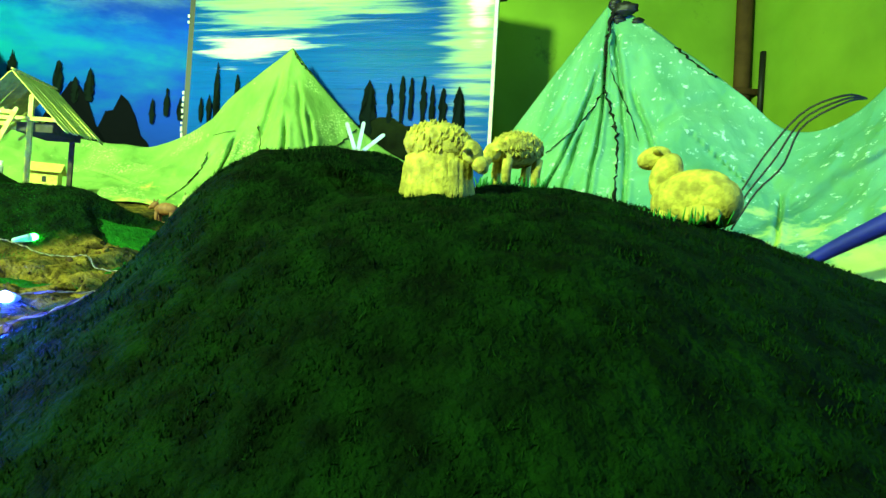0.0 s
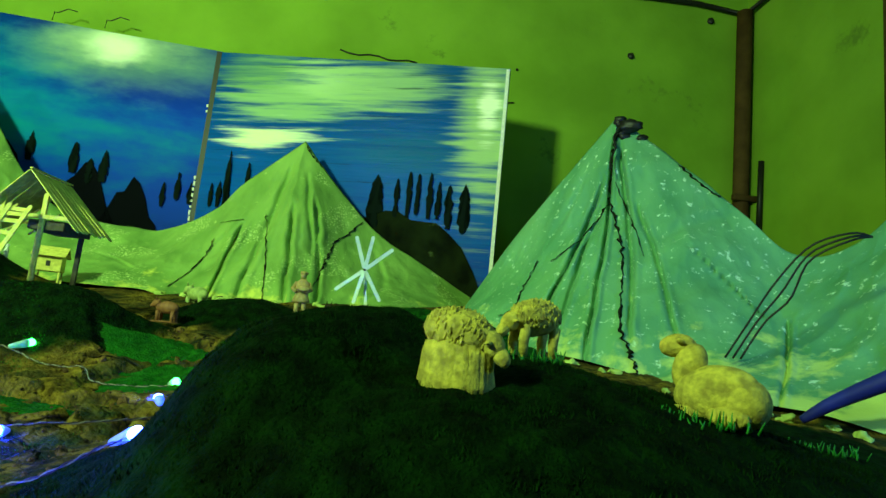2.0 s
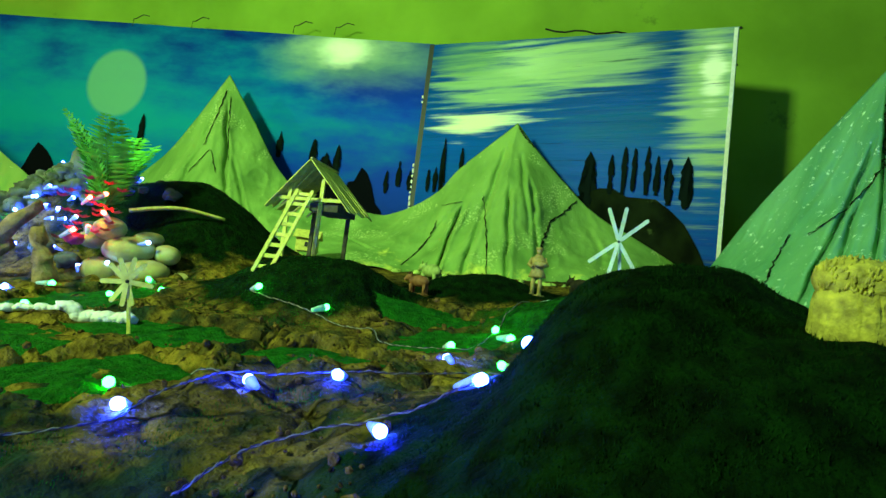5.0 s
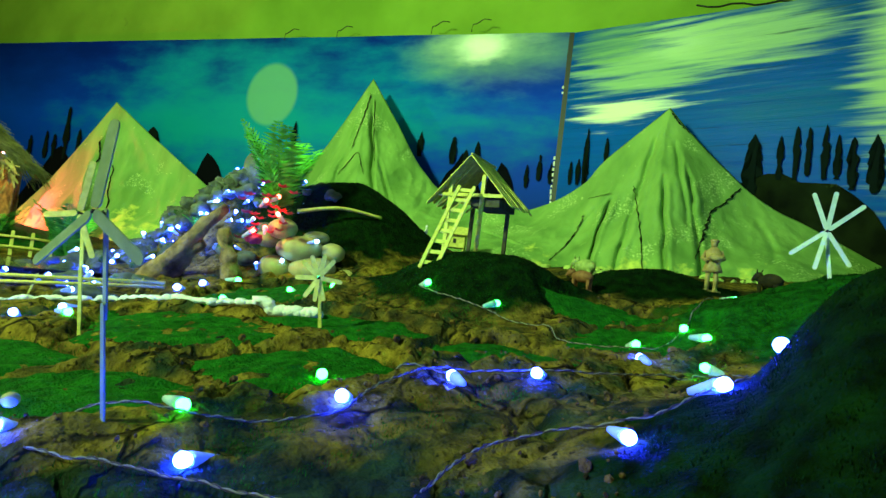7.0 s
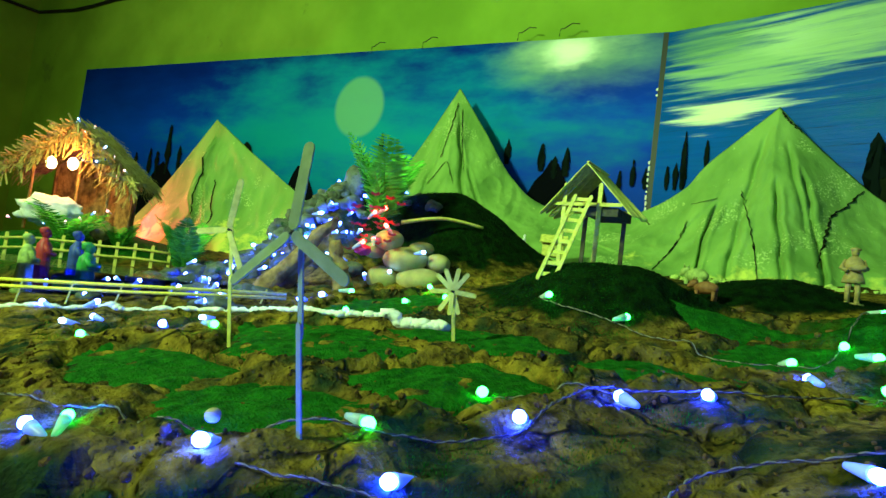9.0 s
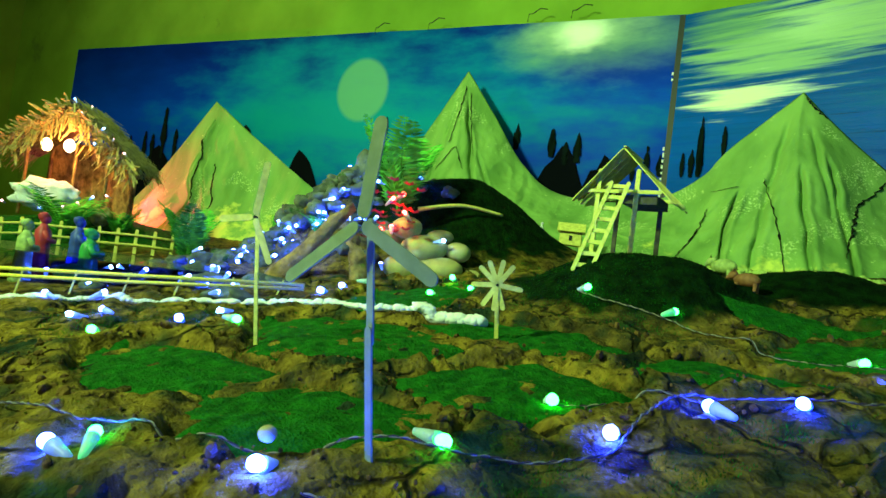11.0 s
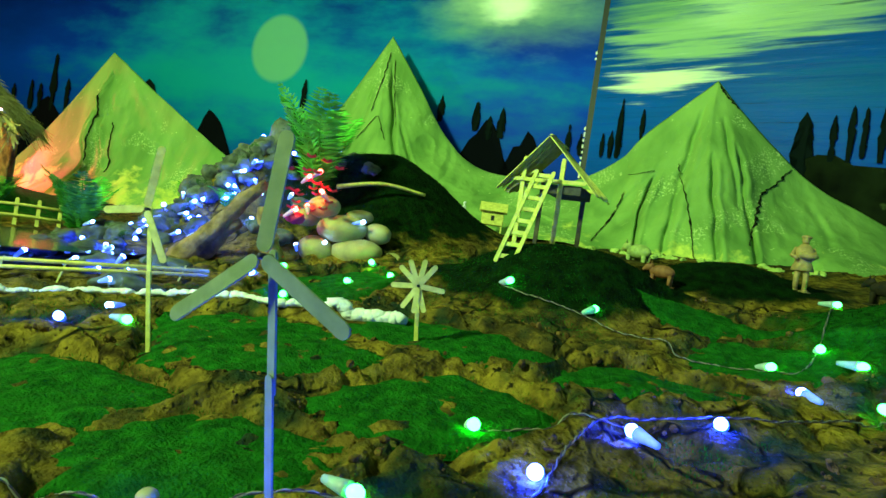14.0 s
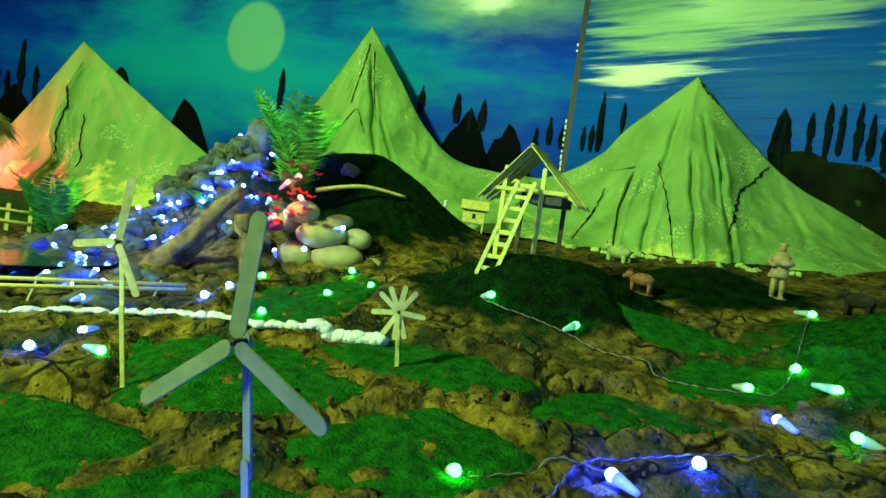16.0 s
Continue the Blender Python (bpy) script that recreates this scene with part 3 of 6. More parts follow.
cloth_mountain(
    "green plaster-stiffened cloth draped into a twin-peaked mountain range",
    [(-4.75, 2.10, 0.95), (-4.52, 2.22, 1.22), (-4.15, 2.36, 1.78), (-3.87, 2.46, 1.40), (-3.62, 2.56, 1.05), (-3.35, 2.66, 0.85), (-2.95, 2.82, 0.80), (-2.75, 2.90, 0.82),
     (-2.50, 2.99, 0.97), (-2.37, 3.04, 1.14), (-2.05, 3.18, 1.47), (-1.82, 3.27, 1.19), (-1.55, 3.37, 0.92), (-1.28, 3.47, 0.76), (-0.98, 3.58, 0.58)],
    [(-4.3, 1.75, 0.45), (-4.0, 1.80, 0.45), (-3.6, 1.90, 0.42), (-3.3, 2.00, 0.40), (-3.0, 2.08, 0.40), (-2.75, 2.17, 0.40), (-2.5, 2.26, 0.40), (-2.3, 2.36, 0.40),
     (-2.1, 2.42, 0.34), (-1.95, 2.48, 0.35), (-1.75, 2.55, 0.37), (-1.55, 2.65, 0.36), (-1.40, 2.72, 0.36), (-1.2, 2.80, 0.40), (-0.9, 3.0, 0.42)],
    [(-4.75, 2.22, 0.5), (-4.52, 2.36, 0.5), (-4.2, 2.50, 0.5), (-3.9, 2.62, 0.5), (-3.65, 2.76, 0.5), (-3.4, 2.88, 0.5), (-3.0, 3.08, 0.5), (-2.8, 3.20, 0.5),
     (-2.5, 3.24, 0.5), (-2.37, 3.28, 0.5), (-2.05, 3.32, 0.5), (-1.82, 3.36, 0.5), (-1.55, 3.44, 0.5), (-1.28, 3.52, 0.5), (-0.98, 3.62, 0.5)],
    [(-4.15, 2.36, 1.78), (-2.05, 3.18, 1.47)], CLOTH, 1.0, corners=(2, 10), creases=[(0.722, 0.60, 0.750, 0.0, 0.06), (0.755, 0.78, 0.805, 0.05, 0.06), (0.700, 0.92, 0.668, 0.0, 0.05), (0.655, 0.62, 0.612, 0.0, 0.07), (0.735, 0.85, 0.775, 0.35, 0.04),
      (0.155, 0.88, 0.205, 0.10, 0.06), (0.132, 0.88, 0.090, 0.20, 0.05), (0.185, 0.62, 0.270, 0.08, 0.05), (0.40, 0.5, 0.46, 0.3, 0.04)],
    dark_strips=[(0.012, [(0.832, 0.96), (0.815, 0.72), (0.800, 0.58), (0.795, 0.40), (0.788, 0.18)]), (0.006, [(0.680, 0.60), (0.690, 0.40), (0.703, 0.20), (0.715, 0.02)]), (0.006, [(0.590, 0.62), (0.572, 0.45), (0.550, 0.28), (0.532, 0.12)]),
           (0.003, [(0.600, 0.76), (0.625, 0.70), (0.655, 0.64)]), (0.005, [(0.146, 0.90), (0.138, 0.75), (0.128, 0.58)]), (0.005, [(0.160, 0.90), (0.170, 0.72), (0.182, 0.55)]), (0.004, [(0.112, 0.46), (0.140, 0.52), (0.165, 0.42)]), (0.009, [(0.722, 0.985), (0.735, 0.975), (0.755, 0.985)])])
cloth_mountain(
    "green plaster-stiffened cloth draped into a single pointed mountain",
    [(-6.40, 0.38, 0.36), (-5.98, 0.60, 0.76), (-5.5, 0.86, 1.35), (-5.06, 1.09, 1.05), (-4.54, 1.36, 0.71), (-4.2, 1.55, 0.5)],
    [(-6.3, 0.05, 0.10), (-5.9, 0.22, 0.12), (-5.3, 0.45, 0.14), (-4.85, 0.70, 0.16), (-4.45, 0.95, 0.2), (-4.05, 1.25, 0.2)],
    [(-6.45, 0.6, 0.3), (-6.1, 0.9, 0.3), (-5.6, 1.2, 0.3), (-5.1, 1.45, 0.3), (-4.6, 1.7, 0.3), (-4.3, 1.8, 0.3)],
    [(-5.5, 0.86, 1.35)], CLOTH, 5.0, cols=240, corners=(2,), creases=[(0.418, 0.90, 0.445, 0.10, 0.16), (0.412, 0.70, 0.430, 0.10, 0.06), (0.445, 0.65, 0.560, 0.10, 0.06)],
    dark_strips=[(0.010, [(0.418, 0.88), (0.432, 0.74), (0.446, 0.58), (0.450, 0.32)]), (0.005, [(0.50, 0.62), (0.53, 0.46), (0.55, 0.30)])])
cloth_mountain(
    "bluish green mouldy plastered cloth draped into a wide mountain",
    [(-0.84, 3.08, 0.50), (-0.62, 2.99, 0.80), (-0.40, 2.90, 1.06), (-0.10, 2.79, 1.40), (0.19, 2.68, 1.13), (0.42, 2.59, 0.90), (0.58, 2.53, 0.74), (0.75, 2.47, 0.77), (0.92, 2.41, 0.95), (1.15, 2.30, 1.15), (1.5, 2.15, 1.2)],
    [(-0.70, 2.50, 0.36), (-0.50, 2.40, 0.33), (-0.30, 2.25, 0.30), (-0.10, 2.14, 0.28), (0.08, 2.02, 0.25), (0.25, 1.92, 0.23), (0.40, 1.84, 0.22), (0.52, 1.77, 0.21), (0.66, 1.68, 0.18), (0.85, 1.58, 0.16), (1.1, 1.45, 0.12)],
    [(-0.80, 3.4, 0.4), (-0.6, 3.4, 0.4), (-0.4, 3.4, 0.4), (-0.1, 3.4, 0.4), (0.2, 3.3, 0.4), (0.4, 3.2, 0.4), (0.6, 3.1, 0.4), (0.8, 3.0, 0.4), (1.0, 2.9, 0.4), (1.3, 2.8, 0.4), (1.7, 2.6, 0.4)],
    [(-0.10, 2.79, 1.40), (1.2, 2.3, 1.2)], CLOTH_BLUE, 9.0, corners=(3,), creases=[(0.298, 0.97, 0.300, 0.0, 0.06), (0.285, 0.75, 0.200, 0.10, 0.06), (0.270, 0.55, 0.235, 0.0, 0.05), (0.312, 0.92, 0.372, 0.10, 0.05), (0.34, 0.70, 0.450, 0.10, 0.05), (0.60, 0.50, 0.62, 0.0, 0.05), (0.42, 0.62, 0.56, 0.45, 0.05)],
    dark_strips=[(0.016, [(0.308, 0.98), (0.302, 0.86), (0.300, 0.74), (0.300, 0.62)]), (0.010, [(0.300, 0.62), (0.322, 0.52), (0.335, 0.42), (0.345, 0.27)]), (0.012, [(0.345, 0.27), (0.355, 0.14), (0.378, 0.06), (0.395, 0.0)]),
           (0.006, [(0.300, 0.62), (0.280, 0.57), (0.247, 0.50), (0.212, 0.48)]), (0.005, [(0.312, 0.70), (0.345, 0.57), (0.365, 0.45)]), (0.008, [(0.185, 0.55), (0.160, 0.40), (0.140, 0.25), (0.105, 0.20)]), (0.010, [(0.395, 0.985), (0.43, 0.975), (0.46, 0.985)])])


# ---------------------------------------------------------------- painted backdrop
def banner(name, a, b, low, high_a, high_b, mat, label, lean=0.0):
    """A printed sheet from a to b with a local x from 0 to its length and z for height."""
    a, b = Vector(a), Vector(b)
    length = (b - a).length
    d = (b - a).normalized()
    n = Vector((-d.y, d.x, 0))
    cols, rows = 60, 16
    verts = []
    for side in (0.0, 0.006):
        for j in range(rows + 1):
            for i in range(cols + 1):
                u, v = i / cols, j / rows
                z = low + (high_a + (high_b - high_a) * u - low) * v
                w = 0.008 * noise.noise(Vector((u * length * 1.5, z * 1.2, 3.0)))
                verts.append((u * length + lean * (z - low), w + side, z))
    faces, m = [], (cols + 1) * (rows + 1)
    for j in range(rows):
        for i in range(cols):
            q = j * (cols + 1) + i
            faces.append((q, q + 1, q + cols + 2, q + cols + 1))
            faces.append((m + q, m + q + cols + 1, m + q + cols + 2, m + q + 1))
    ob = sheet(name, verts, faces, [mat])
    ob.matrix_world = Matrix.Translation((a.x, a.y, 0)) @ Matrix.Rotation(math.atan2(d.y, d.x), 4, "Z")
    return tagged(ob, label, "painted backdrop", "painted backdrops")


def node(nt, kind, **values):
    n = nt.nodes.new(kind)
    for key, value in values.items():
        n.inputs[key].default_value = value
    return n


def sky_print(name, stops, streak, patches, rough, pleats=False):
    """Night sky print: colour by height, then soft round patches for clouds, moon and painted glare (x, z, rx, rz,
    colour, strength).
    """
    m = bpy.data.materials.new(name)
    m.use_nodes = True
    nt = m.node_tree
    bsdf = nt.nodes["Principled BSDF"]
    bsdf.inputs["Roughness"].default_value = rough
    bsdf.inputs["Specular IOR Level"].default_value = 0.02
    co = nt.nodes.new("ShaderNodeTexCoord")
    sep = nt.nodes.new("ShaderNodeSeparateXYZ")
    nt.links.new(co.outputs["Object"], sep.inputs[0])
    mp = nt.nodes.new("ShaderNodeMapping")
    mp.inputs["Scale"].default_value = streak
    nt.links.new(co.outputs["Object"], mp.inputs[0])
    ns = node(nt, "ShaderNodeTexNoise", Scale=1.0, Detail=7.0, Roughness=0.6)
    nt.links.new(mp.outputs[0], ns.inputs["Vector"])
    wob = node(nt, "ShaderNodeMath")
    wob.operation = "MULTIPLY_ADD"
    wob.inputs[1].default_value = 1.7 if streak[2] > 10 else 0.95
    nt.links.new(ns.outputs["Fac"], wob.inputs[0])
    nt.links.new(sep.outputs["Z"], wob.inputs[2])
    mr = node(nt, "ShaderNodeMapRange")
    mr.inputs["From Min"].default_value, mr.inputs["From Max"].default_value = 0.85, 2.8
    nt.links.new(wob.outputs[0], mr.inputs[0])
    ramp = nt.nodes.new("ShaderNodeValToRGB")
    while len(ramp.color_ramp.elements) < len(stops):
        ramp.color_ramp.elements.new(0.5)
    for e, (p, c) in zip(ramp.color_ramp.elements, stops):
        e.position, e.color = p, (*c, 1)
    nt.links.new(mr.outputs[0], ramp.inputs[0])
    out = ramp.outputs[0]
    for x, z, rx, rz, colour, amount, soft in patches:
        dx = node(nt, "ShaderNodeMath")
        dx.operation = "SUBTRACT"
        dx.inputs[1].default_value = x
        nt.links.new(sep.outputs["X"], dx.inputs[0])
        dz = node(nt, "ShaderNodeMath")
        dz.operation = "SUBTRACT"
        dz.inputs[1].default_value = z
        nt.links.new(sep.outputs["Z"], dz.inputs[0])
        cx = node(nt, "ShaderNodeMath")
        cx.operation = "DIVIDE"
        cx.inputs[1].default_value = rx
        nt.links.new(dx.outputs[0], cx.inputs[0])
        cz = node(nt, "ShaderNodeMath")
        cz.operation = "DIVIDE"
        cz.inputs[1].default_value = rz
        nt.links.new(dz.outputs[0], cz.inputs[0])
        com = nt.nodes.new("ShaderNodeCombineXYZ")
        nt.links.new(cx.outputs[0], com.inputs[0])
        nt.links.new(cz.outputs[0], com.inputs[1])
        ln = nt.nodes.new("ShaderNodeVectorMath")
        ln.operation = "LENGTH"
        nt.links.new(com.outputs[0], ln.inputs[0])
        dist = ln.outputs["Value"]
        if soft > 0.3:
            add = node(nt, "ShaderNodeMath")
            add.operation = "MULTIPLY_ADD"
            add.inputs[1].default_value = 4.6 if streak[2] > 10 else 3.2
            nt.links.new(ns.outputs["Fac"], add.inputs[0])
            nt.links.new(dist, add.inputs[2])
            sub = node(nt, "ShaderNodeMath")
            sub.operation = "SUBTRACT"
            sub.inputs[1].default_value = 2.35 if streak[2] > 10 else 1.65
            nt.links.new(add.outputs[0], sub.inputs[0])
            dist = sub.outputs[0]
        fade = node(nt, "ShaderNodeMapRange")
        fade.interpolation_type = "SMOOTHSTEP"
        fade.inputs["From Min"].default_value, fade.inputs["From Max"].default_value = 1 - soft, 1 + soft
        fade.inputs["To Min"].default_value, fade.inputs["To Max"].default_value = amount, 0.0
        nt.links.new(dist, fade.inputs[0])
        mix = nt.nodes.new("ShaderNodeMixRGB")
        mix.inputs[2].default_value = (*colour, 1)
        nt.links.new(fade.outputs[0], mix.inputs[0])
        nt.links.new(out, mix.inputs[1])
        out = mix.outputs[0]
    if pleats:
        # sagging rows of thin creases across the glossy sheet, their shade painted dark blue
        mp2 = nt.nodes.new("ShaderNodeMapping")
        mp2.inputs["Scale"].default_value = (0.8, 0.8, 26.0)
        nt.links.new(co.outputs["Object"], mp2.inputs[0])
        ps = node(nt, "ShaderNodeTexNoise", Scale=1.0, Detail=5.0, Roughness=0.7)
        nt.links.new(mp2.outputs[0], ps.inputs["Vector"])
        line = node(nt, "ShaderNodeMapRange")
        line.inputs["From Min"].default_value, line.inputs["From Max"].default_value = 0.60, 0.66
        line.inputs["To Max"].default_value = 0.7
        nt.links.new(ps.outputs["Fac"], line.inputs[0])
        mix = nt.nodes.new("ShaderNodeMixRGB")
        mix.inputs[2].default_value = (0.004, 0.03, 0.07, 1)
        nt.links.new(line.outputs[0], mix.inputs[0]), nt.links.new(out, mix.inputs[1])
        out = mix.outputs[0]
        bump = nt.nodes.new("ShaderNodeBump")
        bump.inputs["Strength"].default_value, bump.inputs["Distance"].default_value = 0.5, 0.01
        nt.links.new(ps.outputs["Fac"], bump.inputs["Height"]), nt.links.new(bump.outputs[0], bsdf.inputs["Normal"])
        bsdf.inputs["Specular IOR Level"].default_value = 0.03
    nt.links.new(out, bsdf.inputs["Base Color"])
    return m


SEAM = Vector((-2.95, 3.30, 0))
LEFT_LEN = 7.12
PRINT_L = sky_print("night_sky_print", [(0.0, (0.001, 0.010, 0.08)), (0.3, (0.001, 0.040, 0.42)), (0.6, (0.001, 0.052, 0.56)), (1.0, (0.001, 0.016, 0.22))],
                    (1.1, 1.1, 3.0),
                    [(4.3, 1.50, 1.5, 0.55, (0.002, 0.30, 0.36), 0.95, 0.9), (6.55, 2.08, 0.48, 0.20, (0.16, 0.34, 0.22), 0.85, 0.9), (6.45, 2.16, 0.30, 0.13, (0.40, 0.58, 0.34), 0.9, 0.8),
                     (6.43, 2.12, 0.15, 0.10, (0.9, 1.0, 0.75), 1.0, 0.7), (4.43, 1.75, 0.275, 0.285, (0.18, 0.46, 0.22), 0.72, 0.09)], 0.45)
# pale patches mix printed cloud with flood glare put into the colour
PRINT_R = sky_print("cloud_and_glare_sky_print", [(0.0, (0.001, 0.010, 0.08)), (0.35, (0.001, 0.055, 0.42)), (0.65, (0.001, 0.095, 0.46)), (1.0, (0.001, 0.065, 0.30))],
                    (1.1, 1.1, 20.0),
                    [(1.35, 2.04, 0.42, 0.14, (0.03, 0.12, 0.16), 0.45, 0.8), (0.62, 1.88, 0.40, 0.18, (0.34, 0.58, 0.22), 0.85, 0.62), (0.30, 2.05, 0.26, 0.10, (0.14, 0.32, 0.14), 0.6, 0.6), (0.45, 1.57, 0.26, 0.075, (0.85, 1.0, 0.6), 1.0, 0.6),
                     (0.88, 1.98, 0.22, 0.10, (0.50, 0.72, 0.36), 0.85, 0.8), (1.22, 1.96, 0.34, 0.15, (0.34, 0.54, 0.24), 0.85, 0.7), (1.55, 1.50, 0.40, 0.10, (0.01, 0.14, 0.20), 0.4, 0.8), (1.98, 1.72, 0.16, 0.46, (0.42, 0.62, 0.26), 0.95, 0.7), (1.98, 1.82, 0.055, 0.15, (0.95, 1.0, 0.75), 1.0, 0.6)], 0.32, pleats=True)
PRINT_DARK = material("black_print_ink", (0.002, 0.003, 0.005), None, 5, 3, 0.9, 0.0)
PRINT_PINE = material("dark_pine_print_ink", (0.004, 0.010, 0.008), None, 8, 3, 0.9, 0.0)
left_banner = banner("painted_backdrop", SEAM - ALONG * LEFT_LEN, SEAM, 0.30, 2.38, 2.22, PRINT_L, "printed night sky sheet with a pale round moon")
right_banner = banner("painted_backdrop", SEAM + Vector((0.02, -0.03, 0)), (-0.86, 3.62, 0), 0.30, 2.20, 2.10, PRINT_R, "streaky printed cloudy night sky panel with painted lamp glare and pine silhouettes")


def flat_shape(name, parent, outline, mat, front=-0.016):
    bm = bmesh.new()
    a = [bm.verts.new((x, front, z)) for x, z in outline]
    b = [bm.verts.new((x, front + 0.003, z)) for x, z in outline]
    bm.faces.new(a), bm.faces.new(b[::-1])
    for i in range(len(a)):
        j = (i + 1) % len(a)
        bm.faces.new((a[i], b[i], b[j], a[j]))
    bmesh.ops.triangulate(bm, faces=[f for f in bm.faces if len(f.verts) > 4])
    bmesh.ops.recalc_face_normals(bm, faces=bm.faces)
    return part(name, bm, mat, parent, smooth=False)


def printed_pine(parent, x, low, high, wide, rng):
    """A narrow ragged conifer of the print."""
    n = 17
    right = []
    for i in range(n):
        v = i / (n - 1)
        w = wide * (0.25 + 0.9 * math.sin(math.pi * min(1.0, 0.15 + 0.85 * v)) ** 0.8) * rng.uniform(0.35, 1.35)
        right.append((w * 0.5 * (1 if v < 0.95 else 0.15), low + (high - low) * v))
    outline = [(x + w, z) for w, z in right] + [(x - w * rng.uniform(0.7, 1.1), z) for w, z in right[::-1]]
    flat_shape("pine_print", parent, outline, PRINT_PINE)


def printed_hill(parent, x0, x1, top, rng, mat=None, power=1.3):
    n = 14
    pts = [(x0, 0.45)]
    for i in range(n + 1):
        v = i / n
        pts.append((x0 + (x1 - x0) * v, 0.55 + (top - 0.55) * (1 - abs(2 * v - 1) ** power) * rng.uniform(0.86, 1.04)))
    pts.append((x1, 0.45))
    flat_shape("hill_print", parent, pts, mat or PRINT_DARK, -0.0125)


rng = random.Random(4)
for x, lo, hi, w in [(1.85, 1.05, 1.62, 0.10), (1.55, 1.05, 1.35, 0.08), (1.68, 1.05, 1.32, 0.07), (2.05, 1.05, 1.38, 0.09), (1.30, 1.0, 1.30, 0.08), (3.07, 1.05, 1.42, 0.22), (2.85, 0.95, 1.2, 0.15),
                     (4.75, 1.1, 1.5, 0.06), (5.52, 1.15, 1.62, 0.06), (5.75, 1.15, 1.5, 0.08), (5.98, 1.23, 1.44, 0.055), (6.27, 1.18, 1.40, 0.06), (6.38, 1.12, 1.30, 0.055), (6.47, 1.14, 1.37, 0.06),
                     (6.97, 1.08, 1.28, 0.045), (7.06, 1.06, 1.22, 0.04), (6.88, 1.02, 1.2, 0.04)]:
    printed_pine(left_banner, x, lo, hi, w * 0.75, rng)
for x0, x1, top in [(1.2, 2.4, 1.20), (2.5, 3.3, 1.30), (3.5, 4.2, 1.22), (5.2, 6.3, 1.42), (5.95, 6.75, 1.28), (6.35, 7.0, 1.20)]:
    printed_hill(left_banner, x0, x1, top, rng)
for x, lo, hi, w in [(0.10, 1.05, 1.22, 0.035), (0.16, 1.05, 1.24, 0.035), (0.22, 1.07, 1.26, 0.035), (0.36, 1.15, 1.38, 0.03), (0.21, 1.05, 1.46, 0.04), (1.29, 0.98, 1.34, 0.10), (1.43, 1.06, 1.32, 0.04), (1.51, 1.06, 1.37, 0.04), (1.57, 1.08, 1.36, 0.035), (1.65, 1.06, 1.37, 0.04),
                     (1.71, 1.06, 1.31, 0.04), (1.78, 1.00, 1.29, 0.05), (1.88, 0.98, 1.30, 0.075)]:
    printed_pine(right_banner, x, lo, hi, w * 0.8, rng)
printed_hill(right_banner, 0.85, 2.06, 1.08, rng, material("dark_olive_print_ink", (0.012, 0.02, 0.006), (0.003, 0.005, 0.002), 7, 8, 0.9, 0.0, spots=(0.05, 0.07, 0.02), spot_scale=5, spot_size=0.60), 3.2)
bm = bmesh.new()
box(bm, Matrix.Translation((LEFT_LEN - 0.012, -0.012, 1.26)), 0.050, 0.006, 1.90)
part("seam_strip", bm, BLACK, left_banner, "black joining strip", smooth=False)
for i in range(11):
    bm = bmesh.new()
    box(bm, Matrix.Translation((LEFT_LEN - 0.040 + rng.uniform(-0.004, 0.004), -0.017, 0.92 + 0.042 * i + (0.45 if i > 8 else 0))), 0.012, 0.004, rng.uniform(0.012, 0.034))
    part("paint_fleck", bm, WHITE, left_banner, "white fleck", smooth=False)
bm = bmesh.new()
box(bm, Matrix.Translation((2.085, -0.004, 1.2)), 0.022, 0.016, 1.78)
part("edge_batten", bm, WHITE, right_banner, "pale edge strip", smooth=False)

# ---------------------------------------------------------------- wall fittings
def along_wall(d, off, z):
    p = CORNER_R - ALONG * d + INTO * off
    return (p.x, p.y, z)


WALL_LEN = (CORNER_R - CORNER_L).length
bm = bmesh.new()
cable_pts = [tuple(CORNER_R + INTO * (4 - i * 0.5) - ALONG * 0.03 + Vector((0, 0, 3.32 + 0.02 * math.sin(i)))) for i in range(8)]
cable_pts += [along_wall(0.05 + i * (WALL_LEN - 0.1) / 30, 0.03, 3.32 + 0.03 * math.sin(i * 1.3) - 0.05 * math.sin(math.pi * i / 30)) for i in range(31)]
cable_pts += [tuple(CORNER_L + INTO * (0.5 + i * 0.5) + ALONG * 0.03 + Vector((0, 0, 3.32))) for i in range(7)]
tube(bm, cable_pts, 0.022, 6)
tagged(part("wall_cable", bm, BLACK), "black cable running along the wall and round the corners", "cable")

bracket = empty("corner_pipe", pose(0, 0, 0), "brown pipe standing upright in the corner of the room", "pipe")
px, py, _ = along_wall(0.09, 0.09, 0)
bm = bmesh.new()
tube(bm, [(px, py, 0.0), (px, py, 1.2), (px, py, 2.4), (px, py, 3.30)], 0.062, 14)
part("pipe", bm, PIPE, bracket)
bm = bmesh.new()
box(bm, Matrix.Translation((px + 0.02, py - 0.05, 1.66)) @ pose(0, 0, 0, 0, 0, 28), 0.20, 0.05, 0.05, 0.006)
part("clamp", bm, PIPE, bracket)
bm = bmesh.new()
tube(bm, [(px + 0.12, py - 0.10, 1.35), (px + 0.13, py - 0.10, 1.95)], 0.022, 8)
part("rod", bm, BLACK, bracket, "thin dark rod")

# dark doorway edge on the side wall
bm = bmesh.new()
q = CORNER_R + INTO * 1.36
door_turn = math.degrees(math.atan2(INTO.y, INTO.x))
box(bm, Matrix.Translation(q + INTO * 0.55 - ALONG * 0.012) @ pose(0, 0, 1.25, 0, 0, door_turn), 1.1, 0.024, 3.2, 0.004)
tagged(part("door_1", bm, PIPE, smooth=False), "dark brown closed door leaf in the side wall", "door", kind="structure")

